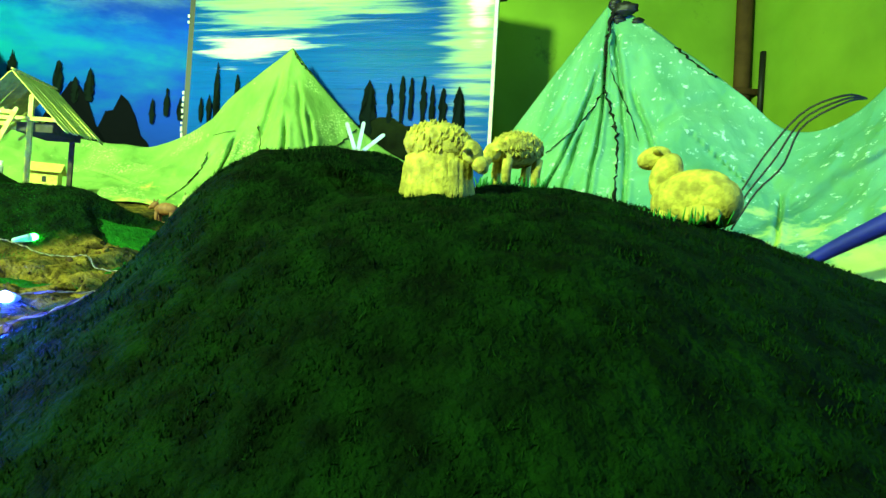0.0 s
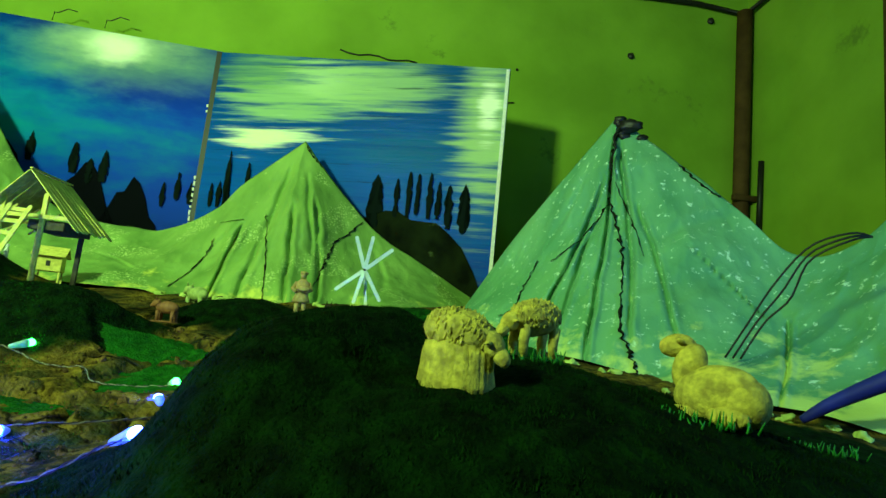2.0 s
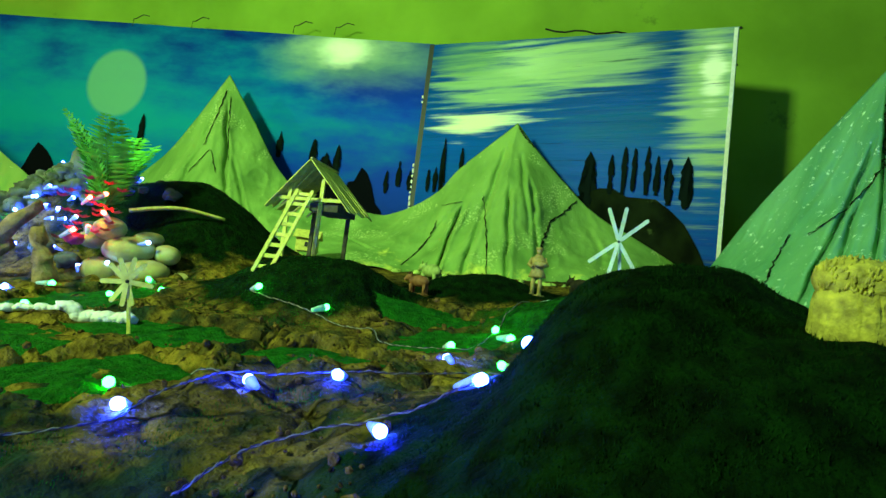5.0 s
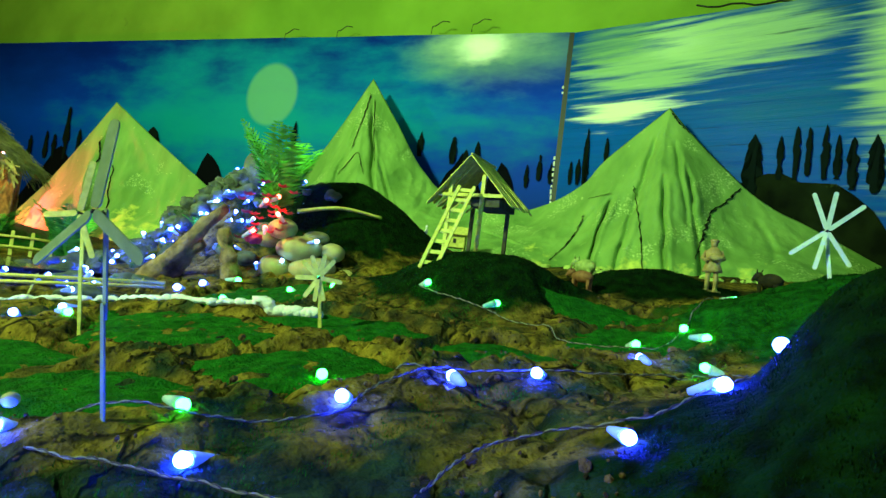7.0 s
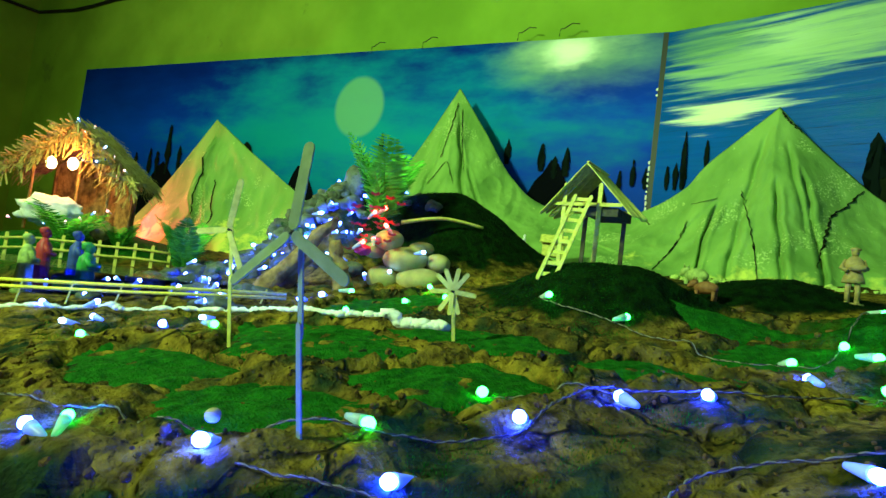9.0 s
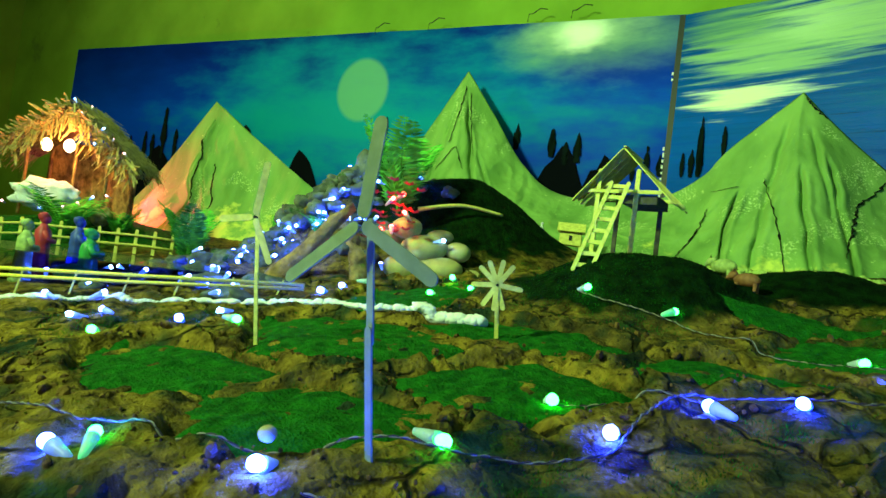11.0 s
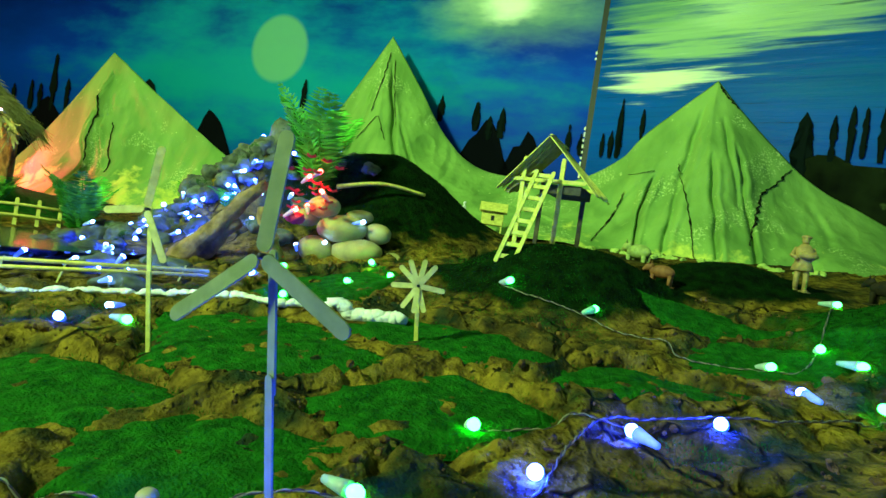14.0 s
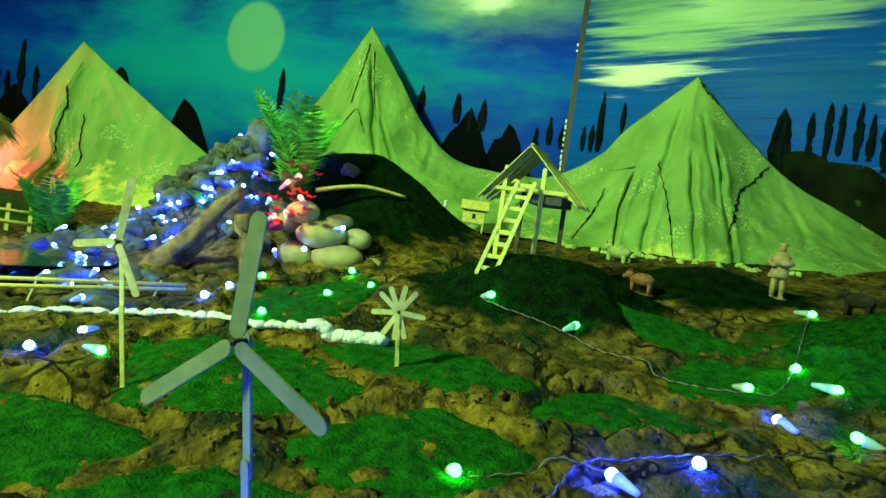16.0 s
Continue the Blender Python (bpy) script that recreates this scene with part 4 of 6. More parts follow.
for d, z, s in [(1.05, 2.78, 0.028), (2.0, 2.5, 0.010), (0.35, 3.22, 0.03)]:
    bm = bmesh.new()
    x, y, _ = along_wall(d, 0.01, 0)
    blob(bm, Matrix.Translation((x, y, z)), s, s * 0.5, s, 0.2, 3, 2)
    tagged(part("wall_hook", bm, BLACK), "small black hook in the plaster wall", "hook", "hooks in the wall")
for k, (d, z0, ln, tilt) in enumerate([(1.9, 2.13, 1.1, 0.01), (1.75, 2.30, 0.8, 0.02), (2.2, 2.42, 0.6, 0.0)]):
    bm = bmesh.new()
    tube(bm, [along_wall(d + 1.2 - ln * i / 8, 0.004, z0 + 0.012 * math.sin(i * 1.7 + k) + tilt * i) for i in range(9)], 0.007, 5)
    tagged(part("wall_crack", bm, BLACK), "thin dark crack in the plaster wall", "crack", "cracks in the wall")
for u in (4.5, 5.05, 5.95, 6.3):
    p = SEAM - ALONG * (LEFT_LEN - u) + INTO * 0.02
    bm = bmesh.new()
    tube(bm, [(p.x, p.y, 2.25), (p.x + 0.01, p.y, 2.31), (p.x + 0.05, p.y, 2.30), (p.x + 0.10, p.y + 0.03, 2.34), (p.x + 0.15, p.y + 0.06, 2.33)], 0.004, 5)
    tagged(part("tie_wire", bm, BLACK), "twisted black tie wire at the sheet's top edge", "wire", "tie wires of the backdrop")

# rope-tied top and dark creases of the bluish mountain
bm = bmesh.new()
rng = random.Random(8)
pts = smooth_path([(-0.09 + rng.uniform(-0.012, 0.012), 2.765 - 0.60 * (i / 16), 1.39 - 0.062 * i) for i in range(15)][:6], 24)
tube(bm, pts, 0.006, 6, 0.5)
for k in range(9):
    blob(bm, Matrix.Translation((-0.08 + 0.012 * k * rng.random(), 2.745, 1.37 - 0.012 * k)), 0.028, 0.02, 0.018, 0.5, 4, 2, k)
blob(bm, Matrix.Translation((-0.03, 2.73, 1.33)), 0.05, 0.03, 0.03, 0.3, 4, 3, 3)
tagged(part("peak_binding", bm, BLACK), "black rag and rope binding the cloth peak", "rope")

loop = empty("loose_wires", pose(0, 0, 0), "loose black wires hanging over the plastered cloth", "wire")
for k in range(3):
    o = 0.02 * k
    bm = bmesh.new()
    tube(bm, smooth_path([(0.31 + o, 2.00, 0.33), (0.37 + o, 1.99, 0.44), (0.43 + o, 1.97, 0.55 - o), (0.51, 1.94, 0.655 - o), (0.60, 1.91, 0.69 - o * 0.5), (0.66, 1.95, 0.69)], 20), 0.0032, 5)
    part("wire", bm, BLACK, loop)
bm = bmesh.new()
tube(bm, smooth_path([(0.44, 1.66, 0.20), (0.50, 1.63, 0.25), (0.62, 1.57, 0.33), (0.80, 1.50, 0.44), (1.05, 1.42, 0.60)], 24), 0.009, 10, 4.0)
BLUE_CLOTH = material("blue_cloth", (0.012, 0.02, 0.40), (0.008, 0.012, 0.2), 10, 6, 0.6, 0.3, 40)
tagged(part("rolled_blue_cloth", bm, BLUE_CLOTH), "rolled blue cloth leaning against the plastered mountain", "cloth")


# ---------------------------------------------------------------- windmills of flat sticks
def stick_mesh(length, width, thick=0.0024):
    """A flat stick with round ends from the origin along +z."""
    bm = bmesh.new()
    r, n = width / 2, 5
    ring = [(math.cos(math.pi + math.pi * i / n) * r, r + math.sin(math.pi + math.pi * i / n) * r) for i in range(n + 1)]
    ring += [(math.cos(math.pi * i / n) * r, length - r + math.sin(math.pi * i / n) * r) for i in range(n + 1)]
    a = [bm.verts.new((x, -thick / 2, z)) for x, z in ring]
    b = [bm.verts.new((x, thick / 2, z)) for x, z in ring]
    bm.faces.new(a), bm.faces.new(b[::-1])
    for i in range(len(a)):
        j = (i + 1) % len(a)
        bm.faces.new((a[i], b[i], b[j], a[j]))
    bmesh.ops.recalc_face_normals(bm, faces=bm.faces)
    return bm


def stick(name, parent, a, b, width, mat, facing, thick=0.0024, label=""):
    a, b = Vector(a), Vector(b)
    z = (b - a).normalized()
    y = (Vector(facing) - Vector(facing).dot(z) * z).normalized()
    x = y.cross(z)
    m = Matrix((x, y, z)).transposed().to_4x4()
    bm = stick_mesh((b - a).length, width, thick)
    bm.transform(Matrix.Translation(a) @ m)
    return part(name, bm, mat, parent, label, smooth=False)


def windmill(label, base, hub, facing, blades, length, width, pole_width, mats=(WOOD, WOOD), share=(1.0,)):
    base, hub, facing = Vector(base), Vector(hub), Vector(facing).normalized()
    ob = empty("toy_windmill", Matrix.Translation(base), label, "toy windmill", "toy windmills")
    side = facing.cross(Vector((0, 0, 1))).normalized()
    up = side.cross(facing)
    bot, top = Vector((0, 0, -0.02)), hub - base
    mid = bot.lerp(top, 0.52)
    lift = -facing * 0.003
    stick("pole_lower", ob, bot, bot.lerp(top, 0.60), pole_width, mats[1], facing + side * 0.3)
    stick("pole_upper", ob, mid + lift, top + lift + up * 0.008, pole_width, mats[1], facing + side * 0.3)
    c = top + facing * 0.012
    bm = bmesh.new()
    tube(bm, [top - facing * 0.006, c + facing * 0.004], 0.003, 8)
    part("axle", bm, BLACK, ob, "black axle")
    for k, ang in enumerate(blades):
        d = math.cos(radians(ang)) * up + math.sin(radians(ang)) * side
        stick("blade", ob, c + d * 0.004 + facing * 0.0012 * (k % 3), c + d * length * share[k % len(share)] + facing * 0.0012 * (k % 3), width, mats[0], facing + 0.15 * d.cross(facing))
    return ob


def toward(p, q=(-0.38, -0.22)):
    return (q[0] - p[0], q[1] - p[1], 0.05)


PALE = material("grey_pale_stick", (0.22, 0.26, 0.12), (0.15, 0.19, 0.08), 40, 6, 0.7, 0.3, 120, island=0.2, depth=0.001)
WHITE_STICK = material("whitish_stick", (0.62, 0.72, 0.50), (0.5, 0.6, 0.38), 60, 6, 0.7, 0.3, 120, island=0.15, depth=0.001)
f1 = (-1.013, 0.104, gz(-1.013, 0.104))
windmill("large toy windmill of three flat wooden sticks on a pole", f1, (-1.021, 0.065, 0.256), toward(f1, (-0.593, -0.796)), (-2, 128, 243), 0.122, 0.0165, 0.012, (PALE, PALE))
f2 = (-1.682, 0.181, gz(-1.682, 0.181))
windmill("slim toy windmill of three thin yellow sticks on a pole", f2, (-1.705, 0.150, 0.278), toward(f2, (-0.6, -0.6)), (355, 100, 206), 0.122, 0.0140, 0.009, share=(1.0, 0.62, 0.88))
f3 = (-1.459, 0.655, gz(-1.459, 0.655))
windmill("small eight-bladed toy windmill of short flat sticks", f3, (-1.45, 0.627, 0.200), toward(f3), (-8, 25, 50, 95, 150, 178, 200, 265, 325), 0.058, 0.011, 0.009)
f4 = (-0.645, 1.575, gz(-0.645, 1.575))
windmill("whitish six-bladed toy windmill standing on a dark mound", f4, (-0.660, 1.565, 0.470), toward(f4, (0.0, 0.0)), (-8, 20, -48, 130, 212, 168), 0.10, 0.0105, 0.009, (WHITE_STICK, WHITE_STICK))


# ---------------------------------------------------------------- watch hut with ladder
def watch_hut():
    turn = 112.0
    hut = empty("watch_hut", Matrix.Translation((-1.715, 1.37, 0.30)) @ pose(0, 0, 0, 0, 0, turn - 90), "stilted stick watch hut with a plank gable roof", "hut")
    # local x: across the gable, y: along the ridge away from the viewer, z up
    W, L, top, eave = 0.155, 0.17, 0.385, 0.215
    for x, y, z0, z1 in ((-0.075, -0.08, -0.06, 0.32), (0.050, -0.08, -0.03, 0.32), (-0.055, 0.08, -0.03, 0.28), (0.095, 0.06, -0.03, 0.25)):
        # rear posts get the darker wood, which paints them as shaded
        stick("post", hut, (x, y, z0), (x, y, z1), 0.014, WOOD if y < 0 else WOOD_SHADED, (0, -1, 0), 0.008)
    stick("beam", hut, (-0.13, -0.087, 0.245), (0.13, -0.087, 0.245), 0.012, WOOD, (0, -1, 0), 0.005)
    stick("beam", hut, (-0.12, 0.087, 0.245), (0.13, 0.087, 0.245), 0.012, WOOD, (0, -1, 0), 0.005)
    bm = bmesh.new()
    box(bm, Matrix.Translation((0.06, 0.0, 0.222)), 0.11, 0.15, 0.030, 0.002)
    part("floor_board", bm, WOOD_SHADED, hut, "dark platform board", smooth=False)
    for side in (-1, 1):
        roof_a, roof_b = Vector((0, 0, top)), Vector((side * W * (1.12 if side > 0 else 1.0), 0, eave))
        n = 9
        for k in range(n):
            y = -L * 0.62 + (k + 0.5) * L * 1.24 / n
            a, b = roof_a + Vector((0, y, 0)), roof_b + Vector((0, y + random.Random(k + side).uniform(-0.004, 0.004), random.Random(k * 3 + side).uniform(-0.012, 0.006)))
            stick("roof_plank", hut, a, b, L * 1.24 / n * 0.97, WOOD, (side * 0.75, 0, 0.66), 0.003)
    stick("ridge_cap", hut, (0.004, -L * 0.64, top + 0.003), (0.004, L * 0.64, top + 0.003), 0.012, WOOD, (0, 0, 1), 0.003)
    for k in range(3):
        stick("roof_stick", hut, (-0.13 + 0.03 * k, -0.07 + 0.06 * k, 0.20), (-0.045 + 0.03 * k, -0.06 + 0.06 * k, 0.28), 0.006, WOOD, (0, -1, 0), 0.003)
    return hut


def ladder(foot, head, wide, rungs):
    foot, head = Vector(foot), Vector(head)
    ob = empty("ladder", Matrix.Translation(foot), "small yellow stick ladder leaning on the watch hut", "ladder")
    side = Vector((0.80, 0.60, 0)).normalized()
    d = head - foot
    face = side.cross(d).normalized()
    for s in (-1, 1):
        stick("rail", ob, side * s * wide / 2, d + side * s * wide / 2, 0.012, WOOD, face, 0.006)
    for k in range(rungs):
        c = d * ((k + 0.6) / rungs)
        stick("rung", ob, c - side * wide * 0.56 - face * 0.004, c + side * wide * 0.56 - face * 0.004, 0.013, WOOD, face, 0.004)
    return ob


watch_hut()
ladder((-1.665, 1.130, 0.268), (-1.660, 1.258, 0.570), 0.052, 8)


def bird_house():
    x, y = -2.64, 2.10
    ob = empty("bird_house", Matrix.Translation((x, y, 0.325)) @ pose(0, 0, 0, 0, 0, 42), "tiny yellow box house on four thin legs", "bird house")
    for sx in (-1, 1):
        for sy in (-1, 1):
            stick("leg", ob, (sx * 0.05, sy * 0.035, -0.03), (sx * 0.05, sy * 0.035, 0.12), 0.008, WOOD, (0, -1, 0), 0.006)
    bm = bmesh.new()
    box(bm, Matrix.Translation((0, 0, 0.15)), 0.115, 0.09, 0.075, 0.003)
    body = part("body", bm, WOOD, ob, smooth=False)
    bm = bmesh.new()
    box(bm, Matrix.Translation((0, -0.046, 0.15)), 0.016, 0.004, 0.026)
    part("doorway", bm, BLACK, body, "black doorway", smooth=False)
    for s in (-1, 1):
        bm = bmesh.new()
        box(bm, Matrix.Translation((0, s * 0.032, 0.208)) @ pose(0, 0, 0, -s * 34, 0, 0), 0.145, 0.085, 0.006, 0.001)
        part("roof_board", bm, WOOD, ob, smooth=False)
    stick("crossbar", ob, (-0.06, -0.04, 0.02), (0.06, -0.04, 0.02), 0.006, WOOD, (0, -1, 0), 0.004)


bird_house()


# ---------------------------------------------------------------- plaster animals and figures
def sheep(place, turn, size, grazing, label, lying=False, plinth=False):
    """A woolly sheep cast in one piece with the clump under it; local x runs to its head."""
    bm = bmesh.new()
    rough = 0.10 if not lying else 0.03
    if lying:
        blob(bm, pose(0, 0, 0.34, 0, 8, 0), 0.50, 0.30, 0.33, rough, 3, 4, 2)
        blob(bm, pose(-0.32, 0, 0.28), 0.26, 0.29, 0.28, rough, 3, 3, 3)
        blob(bm, pose(0.33, 0, 0.62, 0, -20, 0), 0.19, 0.17, 0.30, rough, 3, 3, 4)
        blob(bm, pose(0.50, 0, 0.86, 0, 12, 0), 0.22, 0.14, 0.14, rough, 3, 3, 5)
        for s in (-1, 1):
            blob(bm, pose(0.30, s * 0.20, 0.10), 0.24, 0.08, 0.09, 0.1, 3, 2, 6 + s)
            blob(bm, pose(-0.22, s * 0.24, 0.12), 0.24, 0.09, 0.12, 0.1, 3, 2, 9 + s)
            blob(bm, pose(0.38, s * 0.14, 0.90, s * 30, 0, 0), 0.05, 0.07, 0.03, 0.1, 3, 2, 12 + s)
    else:
        blob(bm, pose(-0.02, 0, 0.70, 0, 9, 0), 0.52, 0.31, 0.32, 0.10, 4, 4, 1)
        for k in range(420):
            r2 = random.Random(k + int(size * 1e4))
            th, ph = r2.uniform(0, math.tau), math.asin(r2.uniform(-0.45, 1.0))
            v = Vector((0.52 * math.cos(th) * math.cos(ph), 0.31 * math.sin(th) * math.cos(ph), 0.30 * math.sin(ph)))
            lock = pose(0, 0, 0, 0, 9, 0) @ Matrix.Translation(v * 0.985)
            blob(bm, Matrix.Translation((-0.02, 0, 0.70)) @ lock @ pose(0, 0, 0, r2.uniform(-25, 25), r2.uniform(-25, 25), 0), 0.022, 0.022, r2.uniform(0.035, 0.08), 0.1, 3, 1, k)
        head = 0.50 if grazing else 0.86
        blob(bm, pose(0.46, 0, head + 0.10, 0, 35, 0), 0.22, 0.16, 0.17, 0.06, 3, 3, 2)
        blob(bm, pose(0.62, 0, head - 0.05, 0, 45, 0), 0.16, 0.10, 0.11, 0.05, 3, 3, 3)
        for s in (-1, 1):
            blob(bm, pose(0.50, s * 0.17, head + 0.10), 0.05, 0.09, 0.035, 0.05, 3, 2, 4)
            for x in (-0.34, 0.28):
                tube(bm, [(x, s * 0.15, 0.02), (x + 0.02, s * 0.16, 0.25), (x - 0.02, s * 0.15, 0.55)], 0.075, 8, 1.3)
        if plinth:
            # thick base under the belly, cast with dripping upright grooves
            rings = []
            for z, r in ((-0.10, 1.08), (0.08, 1.06), (0.26, 1.0), (0.44, 0.98), (0.58, 0.90)):
                ring = []
                for k in range(72):
                    a = k * math.tau / 72
                    g = 1 + 0.07 * noise.noise(Vector((math.cos(a) * 9, math.sin(a) * 9, z * 1.5))) + 0.035 * math.sin(41 * a + 2 * noise.noise(Vector((a * 3, z * 2, 1))))
                    ring.append(bm.verts.new((0.52 * r * g * math.cos(a) - 0.02, 0.32 * r * g * math.sin(a), z + 0.03 * noise.noise(Vector((math.cos(a) * 5, math.sin(a) * 5, 4))))))
                rings.append(ring)
            for r0, r1 in zip(rings, rings[1:]):
                for k in range(72):
                    bm.faces.new((r0[k], r0[(k + 1) % 72], r1[(k + 1) % 72], r1[k]))
            bm.faces.new(rings[0][::-1]), bm.faces.new(rings[-1])
    bm.transform(Matrix.Diagonal((size * (0.92 if plinth else 1.0), size, size * (0.98 if plinth else 1.0), 1)))
    ob = part("sheep_figurine", bm, FLEECE)
    ob.matrix_world = Matrix.Translation(place) @ pose(0, 0, 0, 0, 0, turn)
    return tagged(ob, label, "sheep figurine", "sheep on the mound")


def clump(place, size, mat, label):
    bm = bmesh.new()
    for k in range(70):
        r2 = random.Random(k + 5)
        a, r = r2.uniform(0, math.tau), size * math.sqrt(r2.random())
        b = Vector((r * math.cos(a), r * math.sin(a) * 0.6, -0.004))
        tip = b + Vector((r2.uniform(-0.006, 0.006), r2.uniform(-0.006, 0.006), r2.uniform(0.006, 0.018)))
        tube(bm, [b, tip], 0.0016, 4, 0.3)
    ob = part("grass_tuft", bm, mat)
    ob.matrix_world = Matrix.Translation(place)
    return tagged(ob, label, "grass tuft", "grass tufts")


BRIGHT_GRASS = material("bright_plastic_grass", (0.02, 0.30, 0.02), (0.01, 0.16, 0.01), 60, 4, 0.6, 0.2, 80, island=0.3)
SHEEP1 = (-0.060, 0.655, gz(-0.060, 0.655) - 0.002)
SHEEP2 = (-0.022, 0.835, gz(-0.022, 0.835) + 0.004)
SHEEP3 = (0.190, 0.770, gz(0.190, 0.770) - 0.004)
sheep(SHEEP1, -6, 0.080, True, "yellowed plaster sheep with shaggy wool on a thick plinth", plinth=True)
sheep(SHEEP2, 228, 0.074, True, "smaller yellow plaster sheep grazing on a grass tuft")
sheep(SHEEP3, 152, 0.092, False, "smooth yellow plaster lamb lying on the mound", lying=True)
clump((-0.022, 0.815, gz(-0.022, 0.815) + 0.002), 0.050, BRIGHT_GRASS, "bright green plastic grass under a sheep")
clump((0.175, 0.735, gz(0.175, 0.735)), 0.055, BRIGHT_GRASS, "bright green plastic grass beside a lamb")
clump((0.36, 1.15, gz(0.36, 1.15)), 0.07, BRIGHT_GRASS, "bright green plastic grass behind the mound")


def figurine(name, place, turn, height, mat, label, category, kneel=False):
    """A plain robed shape cast in one piece."""
    bm = bmesh.new()
    h = 0.72 if kneel else 1.0
    rings = []
    for z, r in ((0.0, 0.17), (0.06, 0.165), (0.25, 0.14), (0.45, 0.125), (0.58, 0.135), (0.70, 0.125), (0.77, 0.07), (0.81, 0.05)):
        ring = []
        for k in range(24):
            a = k * math.tau / 24
            rr = r * (1 + 0.10 * math.sin(7 * a + z * 3) * (1 - z) + 0.06 * noise.noise(Vector((math.cos(a) * 2, math.sin(a) * 2, z * 6 + height * 50))))
            ring.append(bm.verts.new((rr * math.cos(a) * 1.1, rr * math.sin(a) * 0.85, z * h)))
        rings.append(ring)
    for r0, r1 in zip(rings, rings[1:]):
        for k in range(24):
            bm.faces.new((r0[k], r0[(k + 1) % 24], r1[(k + 1) % 24], r1[k]))
    bm.faces.new(rings[0][::-1]), bm.faces.new(rings[-1])
    blob(bm, Matrix.Translation((0, -0.01, 0.88 * h)), 0.070, 0.075, 0.088, 0.08, 3, 3, 5)
    blob(bm, Matrix.Translation((0, 0.02, 0.92 * h)), 0.078, 0.078, 0.070, 0.12, 3, 3, 8)
    for s in (-1, 1):
        tube(bm, [(s * 0.12, 0, 0.70 * h), (s * 0.165, -0.05, 0.56 * h), (s * 0.06, -0.15, 0.55 * h)], 0.042, 8)
    if kneel:
        blob(bm, Matrix.Translation((0, 0.12, 0.12)), 0.24, 0.26, 0.13, 0.1, 3, 3, 7)
    bm.transform(Matrix.Diagonal((height, height, height, 1)))
    ob = part(name, bm, mat)
    ob.matrix_world = Matrix.Translation(place) @ pose(0, 0, 0, 0, 0, turn)
    return tagged(ob, label, category, "plaster figurines")


def shepherd(place, turn, height):
    """A slim standing shape with a short tunic and a bundle on its arm, cast in one piece."""
    bm = bmesh.new()
    for s in (-1, 1):
        tube(bm, [(s * 0.07, 0, 0.02), (s * 0.075, -0.01, 0.22), (s * 0.055, 0, 0.44)], 0.040, 9, 1.25)
        blob(bm, Matrix.Translation((s * 0.08, -0.05, 0.02)), 0.045, 0.085, 0.028, 0.05, 3, 2, 2)
        tube(bm, [(s * 0.12, 0.01, 0.76), (s * 0.19, -0.02, 0.62), (s * 0.10, -0.14, 0.56)], 0.042, 9, 0.8)
    rings = []
    for z, r in ((0.36, 0.155), (0.42, 0.145), (0.52, 0.115), (0.62, 0.125), (0.74, 0.135), (0.80, 0.085), (0.84, 0.05)):
        rings.append([bm.verts.new((r * (1 + 0.07 * math.sin(6 * k * math.tau / 20 + z * 5)) * math.cos(k * math.tau / 20) * 1.1, r * math.sin(k * math.tau / 20) * 0.75, z)) for k in range(20)])
    for r0, r1 in zip(rings, rings[1:]):
        for k in range(20):
            bm.faces.new((r0[k], r0[(k + 1) % 20], r1[(k + 1) % 20], r1[k]))
    bm.faces.new(rings[0][::-1]), bm.faces.new(rings[-1])
    blob(bm, Matrix.Translation((0, -0.01, 0.90)), 0.062, 0.068, 0.080, 0.06, 3, 3, 5)
    blob(bm, Matrix.Translation((0, 0.005, 0.955)), 0.085, 0.085, 0.040, 0.15, 3, 3, 8)
    blob(bm, Matrix.Translation((0.05, -0.15, 0.63)), 0.15, 0.075, 0.070, 0.20, 3, 3, 9)
    blob(bm, Matrix.Translation((0, 0, -0.01)), 0.19, 0.14, 0.03, 0.1, 3, 2, 4)
    bm.transform(Matrix.Diagonal((height, height, height, 1)))
    ob = part("shepherd_figurine", bm, TAN)
    ob.matrix_world = Matrix.Translation(place) @ pose(0, 0, 0, 0, 0, turn)
    return tagged(ob, "tan plaster shepherd shape holding a bundle below the cloth mountain", "figurine", "plaster figurines")


def beast(name, place, turn, size, mat, label, category):
    bm = bmesh.new()
    blob(bm, pose(0, 0, 0.58), 0.50, 0.22, 0.25, 0.08, 3, 3, 1)
    blob(bm, pose(0.52, 0, 0.72, 0, 25, 0), 0.20, 0.13, 0.15, 0.05, 3, 3, 2)
    blob(bm, pose(0.68, 0, 0.64, 0, 40, 0), 0.12, 0.08, 0.08, 0.05, 3, 2, 3)
    for x in (-0.34, 0.32):
        for s in (-1, 1):
            tube(bm, [(x, s * 0.12, 0.0), (x, s * 0.13, 0.45)], 0.06, 7, 1.4)
    for s in (-1, 1):
        tube(bm, [(0.50, s * 0.08, 0.84), (0.46, s * 0.14, 0.98)], 0.03, 5, 0.4)
    blob(bm, pose(0.05, 0, 0.01), 0.62, 0.32, 0.05, 0.1, 3, 2, 9)
    bm.transform(Matrix.Diagonal((size, size, size, 1)))
    ob = part(name, bm, mat)
    ob.matrix_world = Matrix.Translation(place) @ pose(0, 0, 0, 0, 0, turn)
    return tagged(ob, label, category)


